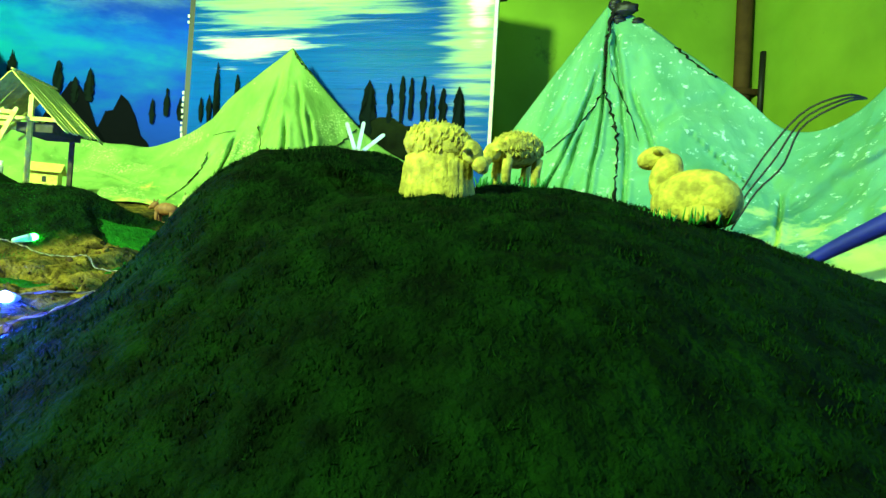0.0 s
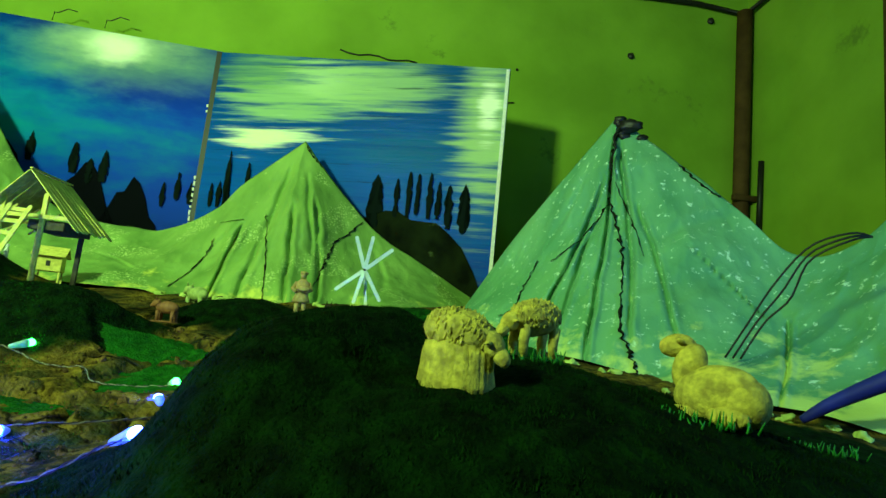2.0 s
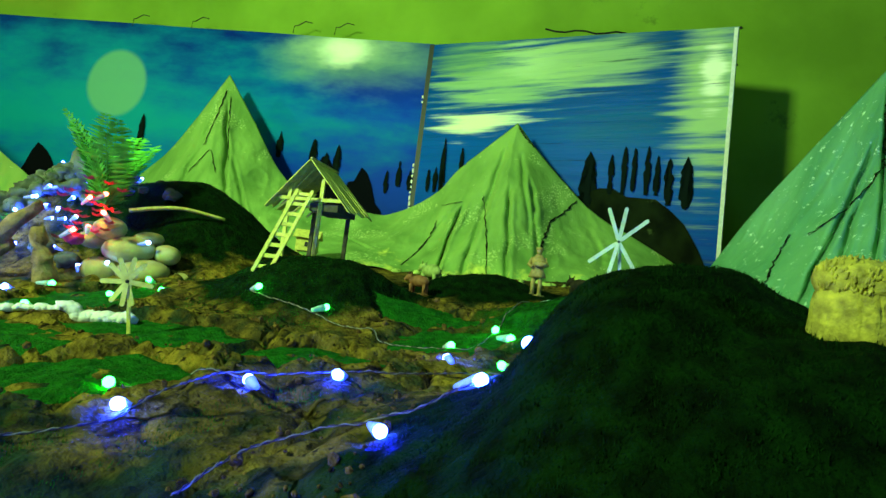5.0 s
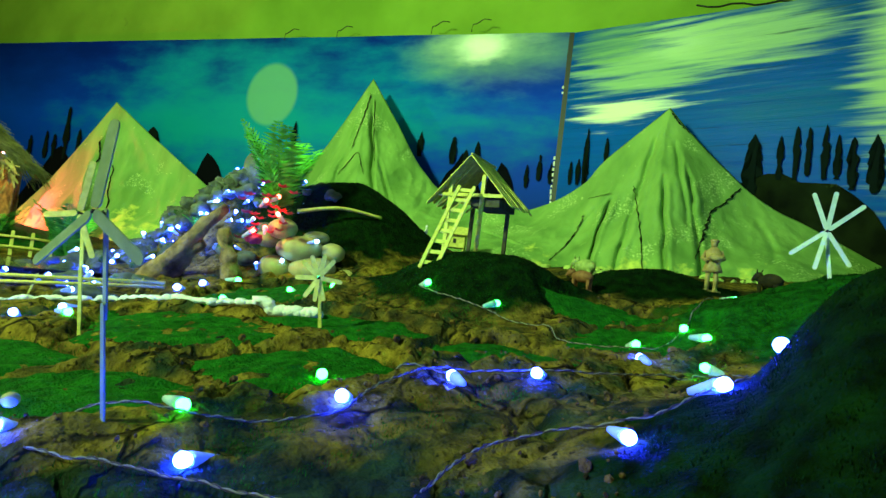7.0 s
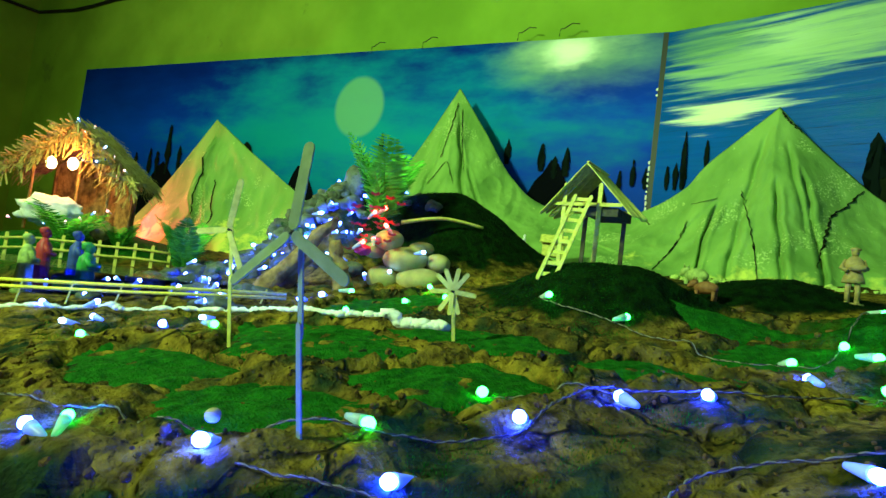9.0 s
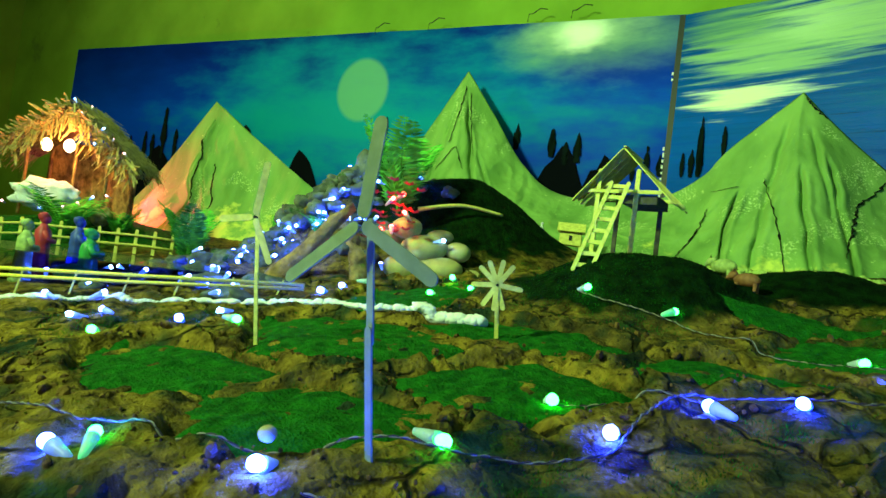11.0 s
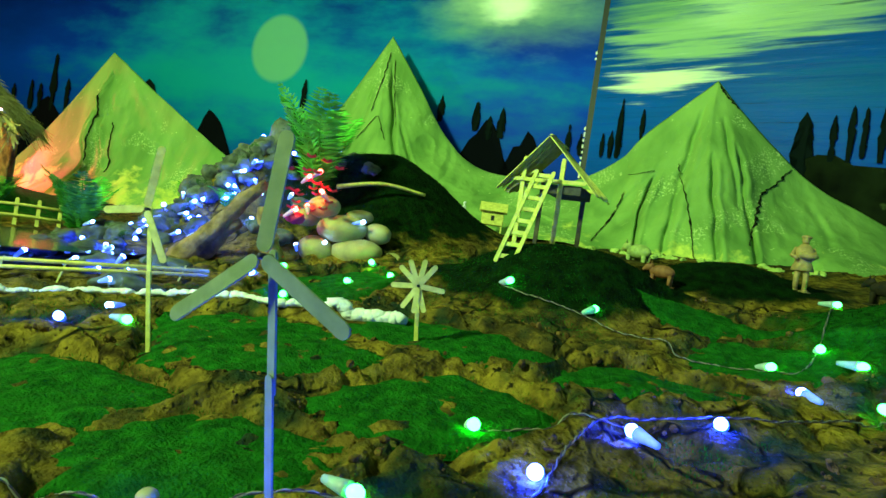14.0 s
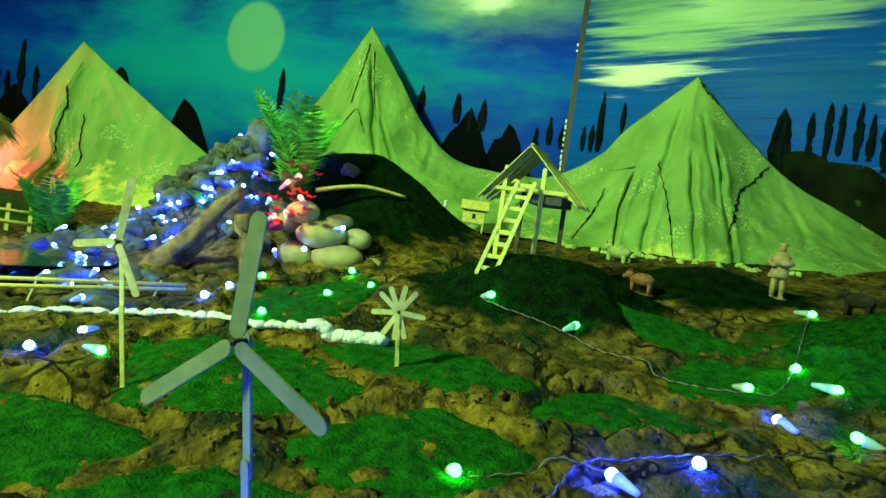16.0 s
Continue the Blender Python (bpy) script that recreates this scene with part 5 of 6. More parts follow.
TAN = material("tan_plaster", (0.50, 0.36, 0.12), (0.30, 0.20, 0.06), 60, 6, 0.7, 0.4, 120)
BROWN = material("brown_plaster", (0.30, 0.13, 0.04), (0.18, 0.07, 0.02), 60, 6, 0.7, 0.4, 120)
GREEN_P = material("green_robe_plaster", (0.03, 0.30, 0.06), (0.02, 0.18, 0.03), 30, 5, 0.5, 0.2, 60)
BLUE_P = material("blue_robe_plaster", (0.03, 0.07, 0.35), (0.02, 0.04, 0.2), 30, 5, 0.5, 0.2, 60)
RED_P = material("red_robe_plaster", (0.45, 0.04, 0.05), (0.3, 0.02, 0.02), 30, 5, 0.5, 0.2, 60)
OLIVE_P = material("pale_green_robe_plaster", (0.40, 0.50, 0.14), (0.22, 0.30, 0.08), 50, 5, 0.6, 0.3, 60)
shepherd((-1.125, 1.97, gz(-1.125, 1.97) - 0.004), 20, 0.185)
figurine("bird_figurine", (-2.66, 1.90, gz(-2.66, 1.90)), -40, 0.085, WHITE, "tiny white and green plaster shape on a dark mound", "figurine")
beast("goat_figurine", (-0.86, 1.78, gz(-0.86, 1.78)), 160, 0.085, DARKROCK, "dark plaster goat shape on a mound", "goat figurine")
beast("cow_figurine", (-1.44, 1.66, gz(-1.44, 1.66) + 0.02), 190, 0.085, BROWN, "small brown plaster cow on a pale base", "cow figurine")
beast("goat_figurine", (-1.87, 2.26, gz(-1.87, 2.26) - 0.03), 170, 0.13, OLIVE_P, "pale green plaster goat lying at the cloth's foot", "goat figurine")
for x, y, turn, h, m, text, low in [(-3.05, -0.25, 200, 0.235, OLIVE_P, "pale green robed plaster shape standing by the stream", False), (-3.20, -0.20, 190, 0.25, RED_P, "red robed plaster shape standing by the stream", False),
                                    (-3.08, -0.09, 180, 0.235, BLUE_P, "dark blue robed plaster shape by the stream", False), (-2.88, -0.06, 170, 0.27, GREEN_P, "bright green robed plaster shape kneeling by the stream", True)]:
    figurine("king_figurine", (x, y, gz(x, y) - 0.005), turn, h, m, text, "figurine", kneel=low)


# ---------------------------------------------------------------- turf patches
def turf_patch(corners, seed, label):
    """A raised irregular bed of green powder turf, with short fibres."""
    cx = sum(c[0] for c in corners) / len(corners)
    cy = sum(c[1] for c in corners) / len(corners)
    ring = smooth_path([(cx + (c[0] - cx) * 1.04, cy + (c[1] - cy) * 1.04) for c in list(corners) + [corners[0]]], 72)[:-1]
    verts, faces = [], []
    levels = 16
    n = len(ring)
    for k in range(levels + 1):
        f = k / levels
        for i, p in enumerate(ring):
            w = 1 + 0.10 * noise.noise(Vector((i * 0.35, seed, 0.0))) + 0.05 * noise.noise(Vector((i * 1.3, seed, 2.0)))
            x, y = cx + (p[0] - cx) * f * w, cy + (p[1] - cy) * f * w
            lift = 0.007 * (1 - f ** 8) - 0.010 * f ** 10
            verts.append((x, y, gz(x, y) + lift + 0.006 * noise.noise(Vector((x * 30, y * 30, seed))) + 0.003 * noise.noise(Vector((x * 90, y * 90, seed)))))
    for k in range(levels):
        for i in range(n):
            j = (i + 1) % n
            faces.append((k * n + i, k * n + j, (k + 1) * n + j, (k + 1) * n + i))
    ob = sheet("turf_patch", verts, faces, [TURF])
    return tagged(ob, label, "turf patch", "turf patches of the field")


for k, c in enumerate(PATCHES):
    turf_patch(c, k * 1.7, "bright green powder turf bed between soil ridges")


# grass fibres over the mounds and beds
def fibres(name, count, place_ok, x0, x1, y0, y1, height, mat, label, seed):
    rng = random.Random(seed)
    verts, faces = [], []
    made = 0
    while made < count:
        x, y = rng.uniform(x0, x1), rng.uniform(y0, y1)
        if not place_ok(x, y, rng):
            continue
        made += 1
        z = gz(x, y) - 0.002
        a, h, w = rng.uniform(0, math.tau), height * rng.uniform(0.4, 1.3), rng.uniform(0.0005, 0.0011)
        lx, ly = rng.uniform(-0.6, 0.6) * h, rng.uniform(-0.6, 0.6) * h
        k = len(verts)
        verts += [(x - w * math.cos(a), y - w * math.sin(a), z), (x + w * math.cos(a), y + w * math.sin(a), z), (x + lx, y + ly, z + h)]
        faces.append((k, k + 1, k + 2))
    ob = sheet(name, verts, faces, [mat], smooth=False)
    return tagged(ob, label, "grass", kind="stuff")


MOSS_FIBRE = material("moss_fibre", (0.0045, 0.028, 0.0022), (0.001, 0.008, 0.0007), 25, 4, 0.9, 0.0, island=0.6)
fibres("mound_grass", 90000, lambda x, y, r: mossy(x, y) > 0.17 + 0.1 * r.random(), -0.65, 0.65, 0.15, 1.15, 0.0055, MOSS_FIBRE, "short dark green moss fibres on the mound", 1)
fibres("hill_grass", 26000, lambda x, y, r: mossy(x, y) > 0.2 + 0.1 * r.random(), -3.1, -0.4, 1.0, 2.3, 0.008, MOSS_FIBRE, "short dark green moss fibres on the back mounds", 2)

TURF_FIBRE = material("turf_fibre", (0.014, 0.15, 0.009), (0.005, 0.065, 0.004), 25, 4, 0.9, 0.0, island=0.6)
fibres("turf_grass", 42000, lambda x, y, r: ridge(x, y) < 0, -2.3, -0.78, -0.2, 1.5, 0.0060, TURF_FIBRE, "short bright green fibres of the turf beds", 3)

# loose soil crumbs
rng = random.Random(31)
crumb_v, crumb_f = [], []
ico = bmesh.new()
bmesh.ops.create_icosphere(ico, subdivisions=1, radius=1.0)
iv, ifc = [v.co.copy() for v in ico.verts], [[v.index for v in f.verts] for f in ico.faces]
ico.free()
for k in range(3800):
    x, y = rng.uniform(-2.3, -0.35), rng.uniform(-0.3, 1.5)
    if mossy(x, y) > 0.2 or ridge(x, y) < 0.0:
        continue
    s = rng.uniform(0.0015, 0.004) if rng.random() < 0.9 else rng.uniform(0.005, 0.012)
    z, o = gz(x, y) + 0.002, len(crumb_v)
    t = Euler((rng.random() * 6, rng.random() * 6, rng.random() * 6)).to_matrix()
    sx, sy, sz = s * rng.uniform(0.7, 1.4), s * rng.uniform(0.7, 1.4), s * rng.uniform(0.5, 0.9)
    for v in iv:
        c = t @ Vector((v.x * sx, v.y * sy, v.z * sz))
        crumb_v.append((x + c.x, y + c.y, z + c.z))
    crumb_f += [[o + i for i in f] for f in ifc]
tagged(sheet("soil_crumbs", crumb_v, crumb_f, [SOIL], smooth=False), "loose brown soil crumbs", "soil", kind="stuff")


# ---------------------------------------------------------------- fairy lights
def fairy_light(glow, label, cap=CAP_CLEAR):
    ob = empty("fairy_light", pose(0, 0, 0), label, "fairy light", "fairy lights on strings")
    bm = bmesh.new()
    prof = [(0.0, 0.0052), (0.004, 0.0072), (0.009, 0.0078), (0.013, 0.0060), (0.0155, 0.0030)]
    rings = [[bm.verts.new((r * math.cos(k * math.tau / 12), r * math.sin(k * math.tau / 12), z)) for k in range(12)] for z, r in prof]
    for a, b in zip(rings, rings[1:]):
        for k in range(12):
            bm.faces.new((a[k], a[(k + 1) % 12], b[(k + 1) % 12], b[k]))
    bm.faces.new(rings[-1]), bm.faces.new(rings[0][::-1])
    part("bulb", bm, glow, ob)
    bm = bmesh.new()
    tube(bm, [(0, 0, -0.034), (0, 0, -0.024), (0, 0, -0.011), (0, 0, -0.0008)], 0.0038, 12, 2.2)
    part("socket", bm, cap, ob, "translucent socket")
    return ob


proto = {"b": fairy_light(BLUE_GLOW, "lit blue fairy bulb in a clear socket", CAP_BLUE), "g": fairy_light(GREEN_CORE, "lit green fairy bulb in a clear socket", CAP_GREEN),
         "w": fairy_light(BLUE_CORE, "lit bluish white fairy bulb in a clear socket", CAP_BLUE), "d": fairy_light(DIM_BLUE, "lit small blue fairy bulb in a clear socket", CAP_BLUE), "r": fairy_light(RED_CORE, "lit red fairy bulb in a clear socket"), "p": fairy_light(PINK_CORE, "lit pink fairy bulb in a clear socket")}
used = set()


def put_light(kind, x, y, z=None, size=1.0, tilt=70, turn=None, seed=0):
    r2 = random.Random(int(x * 1000) * 31 + int(y * 1000) + seed)
    z = gz(x, y) + 0.010 if z is None else z
    turn = r2.uniform(0, 360) if turn is None else turn
    m = pose(x, y, z, 0, 0, turn) @ pose(0, 0, 0, tilt + r2.uniform(-15, 15), 0, 0)
    if kind not in used:
        used.add(kind)
        proto[kind].matrix_world = m @ Matrix.Diagonal((size, size, size, 1))
        return
    c = copy_thing(proto[kind], m)
    c.scale = (size * 1.15, size * 1.15, size * 1.15)


NEAR = [("b", -0.518, 0.514, 60), ("b", -0.874, 0.168, 20), ("b", -1.066, -0.002, 20), ("b", -0.92, 0.401, 30), ("b", -0.902, 0.602, 250), ("b", -0.847, 0.757, 10), ("b", -0.497, 0.682, 80),
        ("b", -0.611, 0.330, 40), ("b", -1.27, -0.19, 300), ("g", -1.245, -0.150, 250), ("g", -1.012, 0.194, 100), ("g", -1.082, 0.453, 60), ("g", -0.941, 1.215, 60), ("b", -0.82, 1.05, 230),
        ("g", -0.785, 1.24, 70), ("g", -0.99, 1.84, 80), ("b", -0.44, 0.72, 20), ("g", -1.34, 1.13, 180), ("g", -1.59, 1.075, 90), ("g", -1.83, 0.17, 110), ("b", -1.99, 0.085, 60),
        ("g", -1.95, -0.10, 60), ("g", -0.70, 1.10, 280), ("g", -0.88, 1.33, 30), ("g", -2.05, 0.86, 10), ("g", -2.20, 1.05, 20), ("g", -1.97, 0.60, 40), ("g", -2.35, 0.78, 130), ("g", -2.06, 1.03, 30), ("b", -2.15, 0.52, 20), ("b", -2.22, 0.62, 40),
        ("w", -2.05, 0.20, 30), ("b", -0.90, -0.10, 200)]
for kind, x, y, turn in NEAR:
    put_light(kind, x, y, None, 1.1, 78, turn)


# ---------------------------------------------------------------- twisted wires
def string_wire(points, label, lift=0.006):
    ob = empty("light_string", pose(0, 0, 0), label, "light string", "light strings")
    path = smooth_path([(x, y, 0) for x, y in points], 40 * (len(points) - 1))
    for strand in (0, 1):
        pts, run = [], 0.0
        for i, p in enumerate(path):
            if i:
                run += float(np.linalg.norm(p - path[i - 1]))
            a = run / 0.016 * math.tau / 2 + strand * math.pi
            pts.append((p[0] + 0.0012 * math.cos(a), p[1] + 0.0012 * math.cos(a), gz(p[0], p[1]) + lift + 0.0012 * math.sin(a) + 0.002))
        bm = bmesh.new()
        tube(bm, pts, 0.0011, 5)
        part("strand", bm, STRAND[strand], ob, ("pale strand", "dark strand")[strand])


STRAND = [material("pale_wire", (0.32, 0.28, 0.20), None, 90, 2, 0.4, 0.0), material("dark_wire", (0.05, 0.03, 0.05), None, 90, 2, 0.4, 0.0)]
string_wire([(-1.75, -0.42), (-1.50, -0.25), (-1.26, -0.11), (-1.08, 0.09), (-0.96, 0.24), (-0.90, 0.36), (-0.93, 0.48), (-0.95, 0.60), (-0.90, 0.72), (-0.80, 0.86), (-0.74, 0.98), (-0.66, 1.06), (-0.52, 1.10)], "pale and dark twisted wire of the lights along the soil ridge")
string_wire([(-0.62, 0.28), (-0.66, 0.36), (-0.67, 0.46), (-0.60, 0.54), (-0.52, 0.60), (-0.49, 0.70), (-0.47, 0.85), (-0.52, 0.98)], "twisted wire of the lights at the mound's foot")
string_wire([(-1.0, 0.02), (-0.86, 0.14), (-0.75, 0.22), (-0.62, 0.30), (-0.45, 0.36)], "red and white twisted wire across the bare soil")
string_wire([(-1.08, 0.44), (-0.98, 0.56), (-0.92, 0.60)], "thin bluish wire beside a turf bed")
string_wire([(-1.60, 1.06), (-1.45, 1.08), (-1.34, 1.10), (-1.15, 1.12), (-0.95, 1.18), (-0.88, 1.30), (-0.98, 1.80)], "thin twisted wire round the hut's mound")


# ---------------------------------------------------------------- stream bank: rope, rail, stones
bm = bmesh.new()
rope = smooth_path([(-3.30, -0.75, 0), (-2.85, -0.45, 0), (-2.52, -0.18, 0), (-2.30, 0.18, 0), (-2.12, 0.36, 0), (-1.95, 0.45, 0), (-1.80, 0.52, 0), (-1.70, 0.62, 0), (-1.60, 0.72, 0)], 300)
for i, p in enumerate(rope):
    r = 0.008 + 0.007 * noise.noise(Vector((i * 0.23, 0, 0))) + (0.008 if i > 255 else 0)
    r = max(0.004, r)
    blob(bm, Matrix.Translation((p[0] + 0.012 * noise.noise(Vector((i * 0.5, 1, 0))), p[1], gz(p[0], p[1]) + r * 0.7)), r * 1.3, r * 1.3, r, 0.35, 5, 2, i * 0.37)
tagged(part("cotton_edging", bm, WHITE), "white cotton edging laid along the stream bank", "cotton edging")

rail = empty("bamboo_rail", pose(0, 0, 0), "low yellow bamboo stick railing beside the stream", "railing")
A, B = Vector((-2.80, -0.46, 0.015)), Vector((-2.29, 0.516, 0.098))
for off in (0.0, 0.022):
    bm = bmesh.new()
    tube(bm, [A + Vector((0, 0, off)), A.lerp(B, 0.5) + Vector((0, 0, off - 0.004)), B + Vector((0, 0, off * 0.6))], 0.0060, 8)
    part("bar", bm, BAMBOO, rail)
for k in range(7):
    p = A.lerp(B, (k + 0.5) / 7)
    stick("upright", rail, (p.x - 0.01, p.y - 0.01, gz(p.x, p.y) - 0.02), (p.x + 0.008, p.y + 0.008, p.z + 0.028), 0.005, WOOD, (1, -0.6, 0), 0.004)

fence = empty("stick_fence", pose(0, 0, 0), "pale stick fence in front of the crib", "fence")
A, B = Vector((-4.10, -0.60, 0)), Vector((-3.72, 0.36, 0))
for k in range(13):
    p = A.lerp(B, k / 12)
    z = gz(p.x, p.y)
    stick("picket", fence, (p.x, p.y, z - 0.02), (p.x, p.y, z + 0.125), 0.015, WOOD, (1, -0.4, 0), 0.006)
for h in (0.045, 0.095):
    bm = bmesh.new()
    pts = [A.lerp(B, k / 12) for k in range(13)]
    tube(bm, [(p.x + 0.008, p.y - 0.003, gz(p.x, p.y) + h) for p in pts], 0.007, 6)
    part("fence_bar", bm, WOOD, fence)


def boulder(name, place, turn, rx, ry, rz, mat, label, seed, rough=0.14, group=""):
    bm = bmesh.new()
    blob(bm, Matrix(), rx, ry, rz, rough, 2.2, 3, seed)
    ob = part(name, bm, mat)
    ob.matrix_world = Matrix.Translation(place) @ pose(0, 0, 0, random.Random(seed).uniform(-12, 12), random.Random(seed + 1).uniform(-12, 12), turn)
    return tagged(ob, label, "stone", group)


for k, (x, y, z, rx, ry, rz, turn) in enumerate([
        (-2.42, 1.12, 0.215, 0.11, 0.08, 0.055, 40), (-2.51, 1.00, 0.205, 0.075, 0.06, 0.055, 30), (-2.47, 1.08, 0.300, 0.10, 0.07, 0.055, 55), (-2.53, 1.02, 0.375, 0.07, 0.055, 0.045, 20),
        (-2.62, 1.00, 0.325, 0.055, 0.05, 0.035, 70), (-2.40, 1.20, 0.300, 0.06, 0.05, 0.04, 10), (-2.34, 1.24, 0.205, 0.05, 0.04, 0.03, 40), (-2.47, 1.15, 0.355, 0.06, 0.05, 0.03, 90)]):
    boulder("river_pebble", (x, y, z), turn, rx, ry, rz, PEBBLE, "smooth rounded tan river pebble in a pile", k, 0.05, "pile of pebbles")
boulder("river_pebble", (-1.089, 0.008, 0.004), 20, 0.012, 0.011, 0.010, PEBBLE, "small round grey pebble beside a wire", 40, 0.05, "pile of pebbles")
rng = random.Random(17)
for k in range(84):
    f = rng.random()
    x, y = -3.45 + 0.55 * f + rng.uniform(-0.25, 0.25), 0.45 + 0.75 * f + rng.uniform(-0.25, 0.25)
    s = rng.uniform(0.022, 0.058)
    boulder("stream_rock", (x, y, gz(x, y) + s * 0.25), rng.uniform(0, 360), s * 1.2, s, s * 0.8, ROCK, "rough grey rock on the lit cascade", 50 + k, 0.55, "rocks of the cascade")
for k in range(20):
    x, y = rng.uniform(-3.2, -2.2), rng.uniform(-0.1, 0.5)
    s = rng.uniform(0.03, 0.07)
    boulder("stream_rock", (x, y, gz(x, y) + s * 0.1), rng.uniform(0, 360), s * 1.5, s, s * 0.6, ROCK, "flat grey rock in the stream bed", 150 + k, 0.45, "rocks of the stream")
for k in range(74):
    if k < 48:
        f = rng.random()
        x, y = -3.25 + 0.40 * f + rng.uniform(-0.2, 0.15), 0.50 + 0.70 * f + rng.uniform(-0.2, 0.15)
        put_light("d" if rng.random() < 0.85 else "w", x, y, gz(x, y) + rng.uniform(0.02, 0.08), 0.85, 70, None, k)
    else:
        x, y = rng.uniform(-3.3, -2.1), rng.uniform(-0.35, 0.55)
        if abs((x + 2.80) * 0.976 - (y + 0.46) * 0.51) / 1.10 < 0.08:
            x -= 0.20
        put_light("d" if rng.random() < 0.85 else "w", x, y, gz(x, y) + rng.uniform(0.01, 0.04), 0.9, 70, None, k)
for x, y, z in [(-2.38, 1.10, 0.335), (-2.46, 1.00, 0.235), (-2.56, 0.94, 0.21), (-2.80, 1.25, 0.52), (-2.62, 0.92, 0.40)]:
    put_light("w", x, y, z, 0.9, 60)

for x, y, z in [(-2.47, 0.90, 0.47), (-2.52, 0.97, 0.50), (-2.45, 0.96, 0.42), (-2.47, 0.86, 0.34), (-2.48, 0.92, 0.36)]:
    put_light("r", x, y, z, 1.1, 60)

# standing driftwood root
root = empty("driftwood_root", Matrix.Translation((-2.55, 0.72, gz(-2.55, 0.72))), "brown driftwood root standing among the rocks", "driftwood")
for a, b, r, name in (((-0.20, -0.16, -0.05), (0.02, 0.05, 0.29), 0.045, "limb"), ((-0.22, -0.10, -0.04), (-0.06, 0.0, 0.14), 0.05, "limb"), ((0.10, 0.10, -0.05), (0.03, 0.05, 0.20), 0.05, "limb")):
    bm = bmesh.new()
    a, b = Vector(a), Vector(b)
    tube(bm, [a.lerp(b, i / 9) + Vector((0.012 * noise.noise(Vector((i, r * 100, 0))), 0.012 * noise.noise(Vector((i, 3, r * 50))), 0)) for i in range(10)], r, 10, 0.45)
    for v in bm.verts:
        v.co += 0.012 * noise.noise_vector(v.co * 25)
    part(name, bm, BARK, root)
bm = bmesh.new()
tube(bm, smooth_path([(-2.62, 1.12, 0.47), (-2.55, 1.30, 0.515), (-2.48, 1.48, 0.50)], 12), 0.010, 7, 0.7)
tagged(part("twig", bm, WOOD), "pale bent twig lying on the dark mound", "twig")


PLASTER = material("lime_plaster", (0.55, 0.68, 0.18), (0.34, 0.46, 0.10), 30, 8, 0.85, 0.8, 60, island=0.2)
rng = random.Random(91)
for k in range(44):
    f = rng.random()
    if k < 30:
        x, y = -2.28 + 1.05 * f, 2.34 + 0.42 * f
    else:
        x, y = -0.2 + 0.75 * f, 2.12 - 0.42 * f
    y -= rng.uniform(0.0, 0.08)
    q = rng.uniform(0.007, 0.017)
    boulder("plaster_lump", (x, y, gz(x, y) + q * 0.25), rng.uniform(0, 360), q * 1.5, q, q * 0.9, PLASTER, "pale lime plaster lump at the cloth's foot", 300 + k, 0.8, "plaster lumps")


# ---------------------------------------------------------------- plants
def leaf_quad(bm, base, d, n, length, wide):
    side = d.cross(n).normalized()
    pts = [base, base + d * length * 0.35 + side * wide, base + d * length, base + d * length * 0.35 - side * wide]
    bm.faces.new([bm.verts.new(p) for p in pts])


def fern(place, fronds, length, label, seed, spread=0.6):
    rng = random.Random(seed)
    ob = empty("fern", Matrix.Translation(place), label, "fern", "ferns")
    for k in range(fronds):
        a = rng.uniform(0, math.tau)
        out = Vector((math.cos(a), math.sin(a), 0))
        ln = length * rng.uniform(0.6, 1.1)
        bm = bmesh.new()
        pts = []
        for i in range(27):
            v = i / 26
            pts.append(out * ln * spread * v ** 1.4 + Vector((0, 0, ln * (v - 0.30 * spread * v * v * v))))
        tube(bm, pts, 0.0035, 4, 0.3)
        for i in range(3, 26):
            d0 = (pts[i + 1] - pts[i]).normalized()
            side = d0.cross(Vector((-out.y, out.x, 0))).normalized()
            cross = Vector((-out.y, out.x, 0))
            size = ln * 0.25 * math.sin(math.pi * (0.16 + 0.82 * i / 26)) ** 0.8
            for s in (-1, 1):
                leaf_quad(bm, pts[i], (cross * s + d0 * 0.35 + Vector((0, 0, rng.uniform(-0.2, 0.1)))).normalized(), side, size, ln * 0.017)
        part("frond", bm, LEAF, ob, smooth=False)
    return ob


fern((-2.66, 1.04, 0.44), 20, 0.44, "tall green fern growing over the rock pile", 3, 0.48)
fern((-3.52, 0.40, gz(-3.52, 0.40) - 0.02), 18, 0.32, "bushy green fern beside the stick fence", 5, 0.5)
fern((-4.05, -0.10, gz(-4.05, -0.10) - 0.02), 20, 0.30, "low green fern in front of the crib", 7, 0.8)
fern((-4.10, 0.15, gz(-4.10, 0.15) - 0.02), 12, 0.24, "leafy green fern beside the thatched crib", 9, 0.7)
fern((-3.05, 0.85, gz(-3.05, 0.85) - 0.02), 10, 0.14, "small green fern among the lit rocks", 11, 0.8)
fern((-4.35, 1.15, gz(-4.35, 1.15) - 0.02), 10, 0.30, "dark green fern between the cloth mountains", 13, 0.5)

rng = random.Random(23)
flowers = empty("red_flowers", Matrix.Translation((-2.50, 0.92, 0.40)), "cluster of bright red artificial flowers", "flowers")
for k in range(26):
    c = Vector((rng.uniform(-0.10, 0.10), rng.uniform(-0.08, 0.08), rng.uniform(-0.10, 0.14)))
    bm = bmesh.new()
    for q in range(6):
        a = q * math.tau / 6
        d = Vector((math.cos(a), math.sin(a), 0.45)).normalized()
        leaf_quad(bm, c, d, Vector((0, 0, 1)), 0.034, 0.013)
    part("flower", bm, RED, flowers, smooth=False)

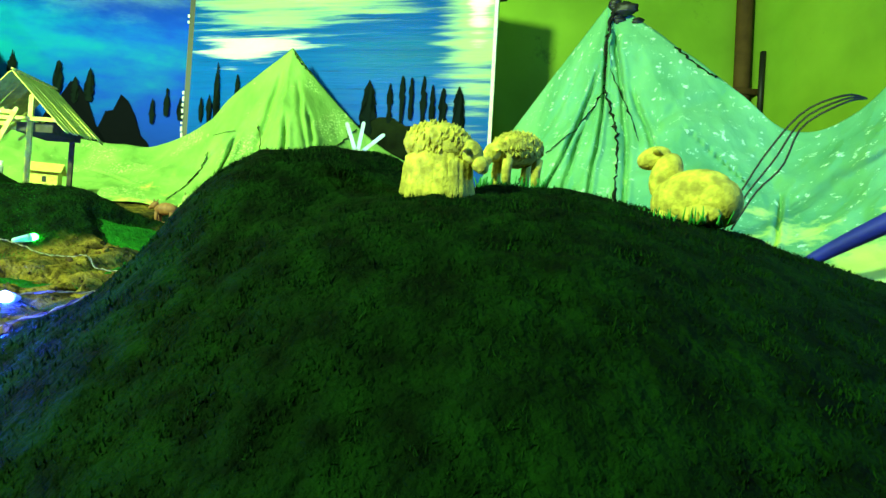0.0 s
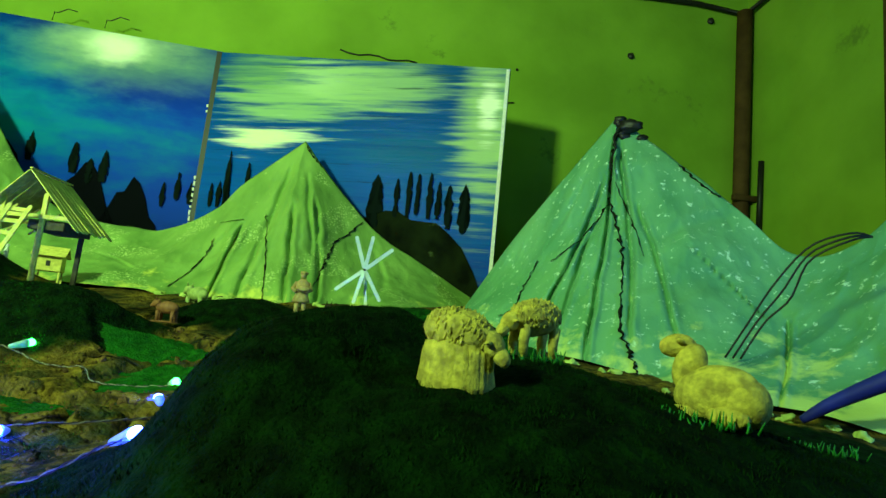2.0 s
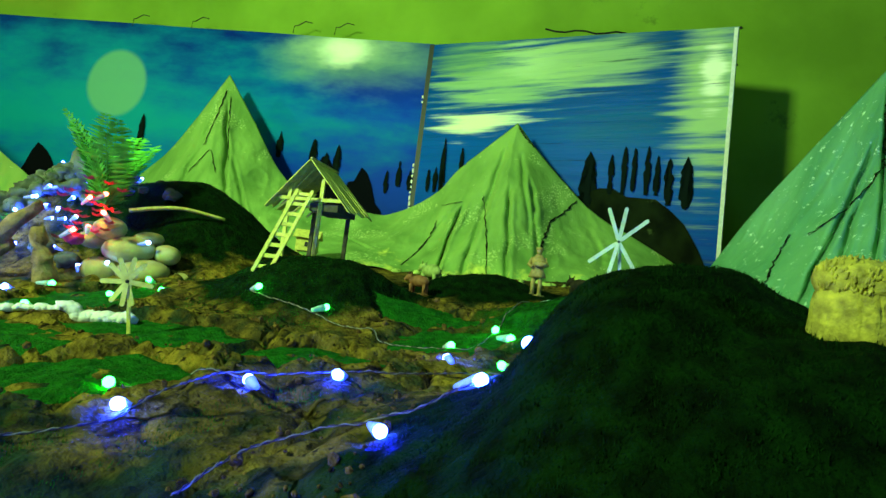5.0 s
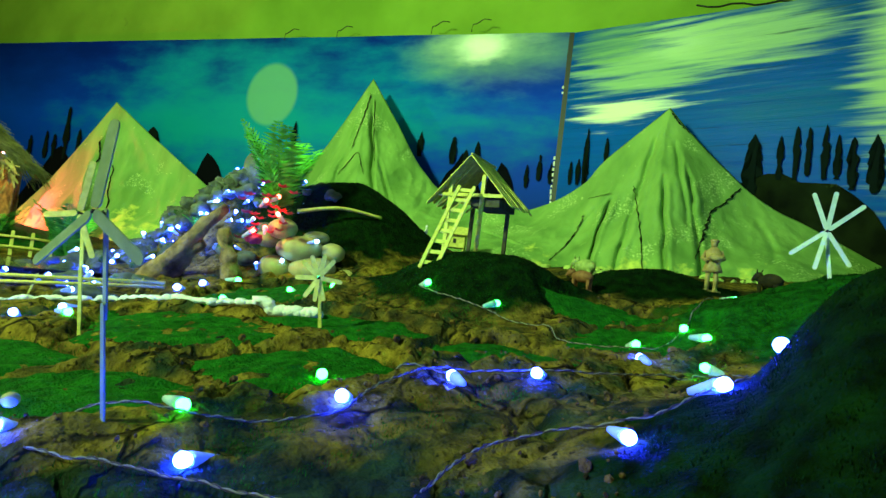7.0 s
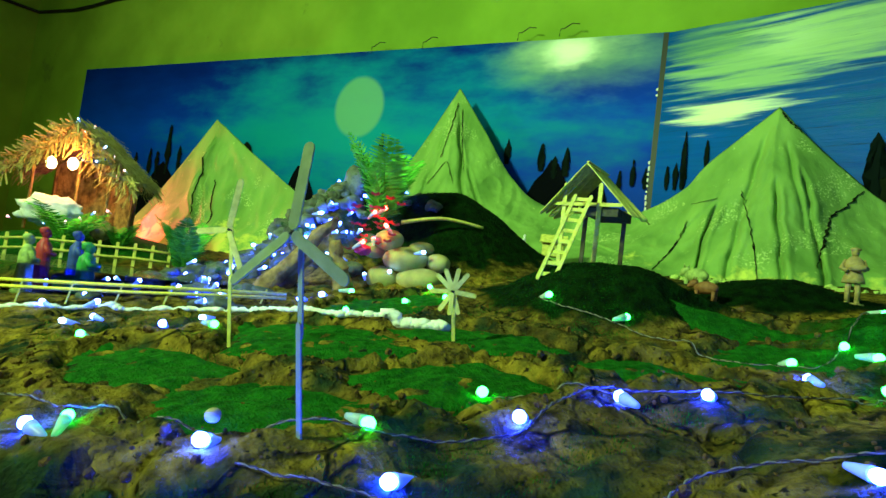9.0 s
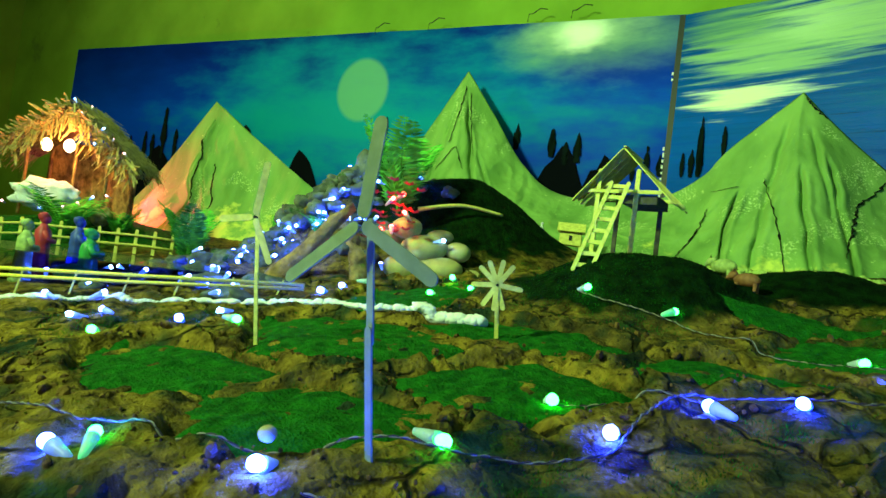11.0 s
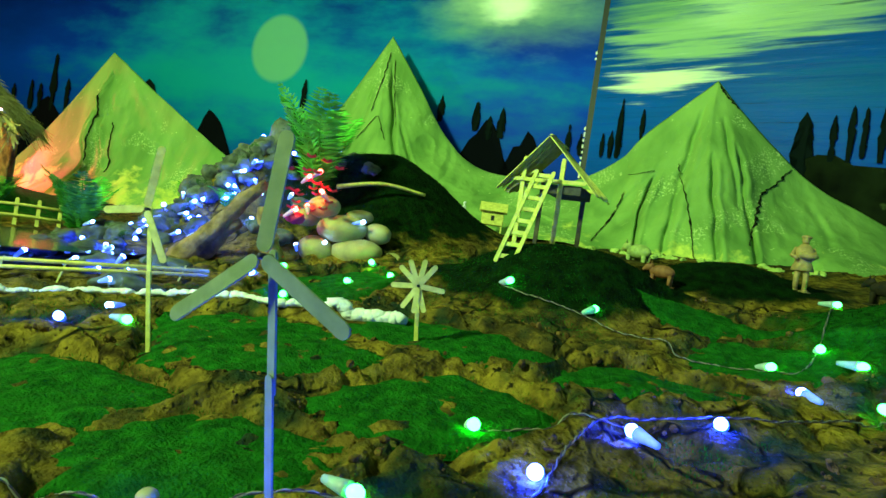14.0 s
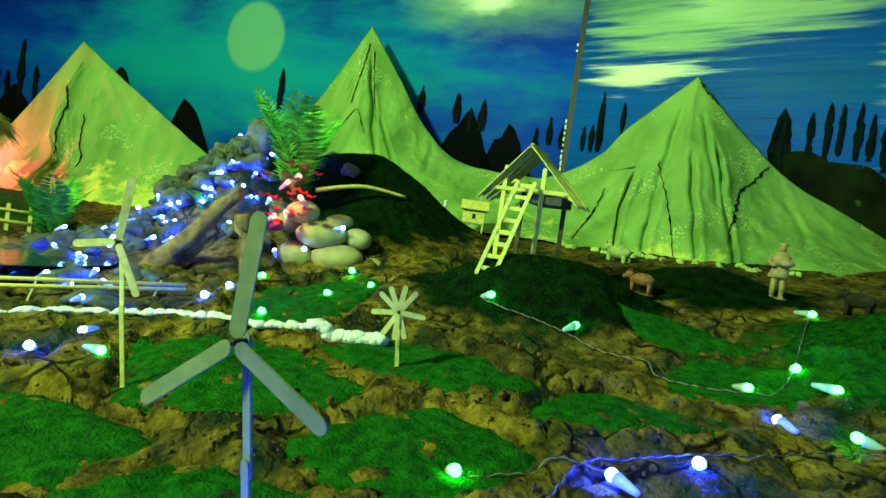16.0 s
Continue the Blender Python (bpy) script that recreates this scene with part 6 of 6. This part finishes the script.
bm = bmesh.new()
blob(bm, Matrix.Translation((-2.50, 0.885, 0.315)), 0.045, 0.035, 0.022, 0.3, 4, 3, 6)
tagged(part("pink_cloth", bm, material("magenta_cloth", (0.70, 0.03, 0.12), (0.5, 0.02, 0.08), 30, 5, 0.7, 0.3, 60)), "small magenta cloth tucked among the pebbles", "cloth")

# grey stump behind the rocks
bm = bmesh.new()
blob(bm, Matrix.Translation((-3.15, 1.12, 0.68)), 0.075, 0.07, 0.11, 0.2, 3, 3, 4)
tagged(part("rock_pillar", bm, ROCK), "pale grey rock standing on top of the cascade", "rock")


# ---------------------------------------------------------------- thatched crib
def crib():
    cx, cy = -4.50, -0.04
    z0 = gz(cx, cy)
    turn = 62.0
    ob = empty("thatched_crib", Matrix.Translation((cx, cy, z0)) @ pose(0, 0, 0, 0, 0, turn) @ Matrix.Diagonal((0.6, 0.6, 1.0, 1.0)), "straw-thatched open crib hut lit warmly from inside", "crib")
    # local x: to the right seen from the stream, y away
    for x, y in ((-0.42, -0.18), (0.30, -0.18), (-0.42, 0.25), (0.36, 0.25), (0.02, -0.2)):
        bm = bmesh.new()
        tube(bm, [(x, y, -0.03), (x + 0.012, y, 0.18), (x, y + 0.01, 0.40)], 0.016, 7)
        part("post", bm, BARK, ob)
    bm = bmesh.new()
    box(bm, Matrix.Translation((-0.03, 0.30, 0.22)), 0.86, 0.02, 0.44, 0.004)
    part("back_panel", bm, BARK, ob, smooth=False)
    for side in (-1, 1):
        bm = bmesh.new()
        m = Matrix.Translation((side * 0.28 - 0.02, 0, 0.47)) @ pose(0, 0, 0, 0, side * 27, 0)
        box(bm, m, 0.62, 0.66, 0.012, 0.003)
        roof = part("roof_board", bm, BARK, ob, smooth=False)
        rng = random.Random(60 + side)
        bm = bmesh.new()
        for k in range(1500):
            u, v = rng.random(), rng.uniform(-0.34, 0.34)
            a = Vector((side * 0.58 * u - 0.02, v, 0.62 - 0.30 * u))
            d = Vector((side * 0.10, rng.uniform(-0.05, 0.05), -0.055 + rng.uniform(-0.04, 0.03))) * rng.uniform(0.6, 1.7)
            w = Vector((0, 0.006, 0.0015))
            off = Vector((0, 0, rng.uniform(-0.004, 0.045)))
            bm.faces.new([bm.verts.new(p) for p in (a - w + off, a + w + off, a + d + w * 0.5 + off, a + d - w * 0.5 + off)])
        part("thatch", bm, STRAW, roof, smooth=False)
    rng = random.Random(71)
    bm = bmesh.new()
    for k in range(420):
        x = rng.uniform(-0.6, 0.6)
        top = 0.60 - abs(x) * 0.5
        a = Vector((x, -0.345, top + rng.uniform(-0.04, 0.03)))
        d = Vector((rng.uniform(-0.16, 0.10), rng.uniform(-0.10, 0.01), rng.uniform(-0.15, 0.05)))
        w = Vector((0.007, 0, 0.003))
        bm.faces.new([bm.verts.new(p) for p in (a - w, a + w, a + d + w, a + d - w)])
    part("straw_fringe", bm, STRAW, ob, "hanging straw fringe", smooth=False)
    for x, y, z in ((-0.22, -0.25, 0.37), (-0.02, -0.25, 0.38)):
        bm = bmesh.new()
        blob(bm, Matrix.Translation((x, y, z)), 0.048, 0.042, 0.036, 0.10, 3, 3, x * 9)
        part("lamp_globe", bm, WARM_CORE, ob, "glowing warm lamp")
    return ob


crib()
bm = bmesh.new()
blob(bm, Matrix.Translation((-4.26, -0.20, 0.345)), 0.06, 0.15, 0.085, 0.35, 4, 4, 3)
tagged(part("white_cloth", bm, WHITE), "white cloth draped over the manger", "cloth")
bm = bmesh.new()
blob(bm, Matrix.Translation((-4.18, 0.06, 0.275)), 0.07, 0.06, 0.06, 0.1, 3, 3, 3)
tagged(part("basket", bm, STRAW), "small round straw basket", "basket")
CRIB = Matrix.Translation((-4.50, -0.04, gz(-4.50, -0.04))) @ pose(0, 0, 0, 0, 0, 62) @ Matrix.Diagonal((0.6, 0.6, 1.0, 1.0))
for k, (x, y, z) in enumerate([(0.02, -0.36, 0.63), (0.10, -0.37, 0.56), (0.18, -0.37, 0.60), (0.30, -0.37, 0.49), (0.40, -0.37, 0.44), (0.52, -0.37, 0.37), (0.24, -0.37, 0.40), (0.45, -0.37, 0.33), (0.14, -0.40, 0.40),
                               (0.40, -0.60, 0.10), (0.30, -0.62, 0.06), (0.20, -0.66, 0.03), (0.05, -0.70, 0.01), (0.50, -0.55, 0.12), (-0.25, -0.72, 0.02)]):
    p = CRIB @ Vector((x, y, z))
    put_light("p" if k % 3 else "w", p.x, p.y, max(p.z, gz(p.x, p.y) + 0.015), 0.62, 60, None, k)

# shallow stream water
bm = bmesh.new()
pts = smooth_path([(-2.85, -0.30), (-2.60, 0.10), (-2.75, 0.45), (-3.15, 0.50), (-3.50, 0.20), (-3.60, -0.25), (-3.35, -0.55), (-2.85, -0.30)], 40)[:-1]
zs = max(gz(p[0], p[1], False) for p in pts) - 0.015
bm.faces.new([bm.verts.new((p[0], p[1], zs)) for p in pts])
WATER = material("dark_water", (0.01, 0.02, 0.03), None, 5, 3, 0.08, 0.3, 25)
tagged(part("water", bm, WATER, smooth=False), "dark shallow stream water reflecting the lights", "water", kind="structure")
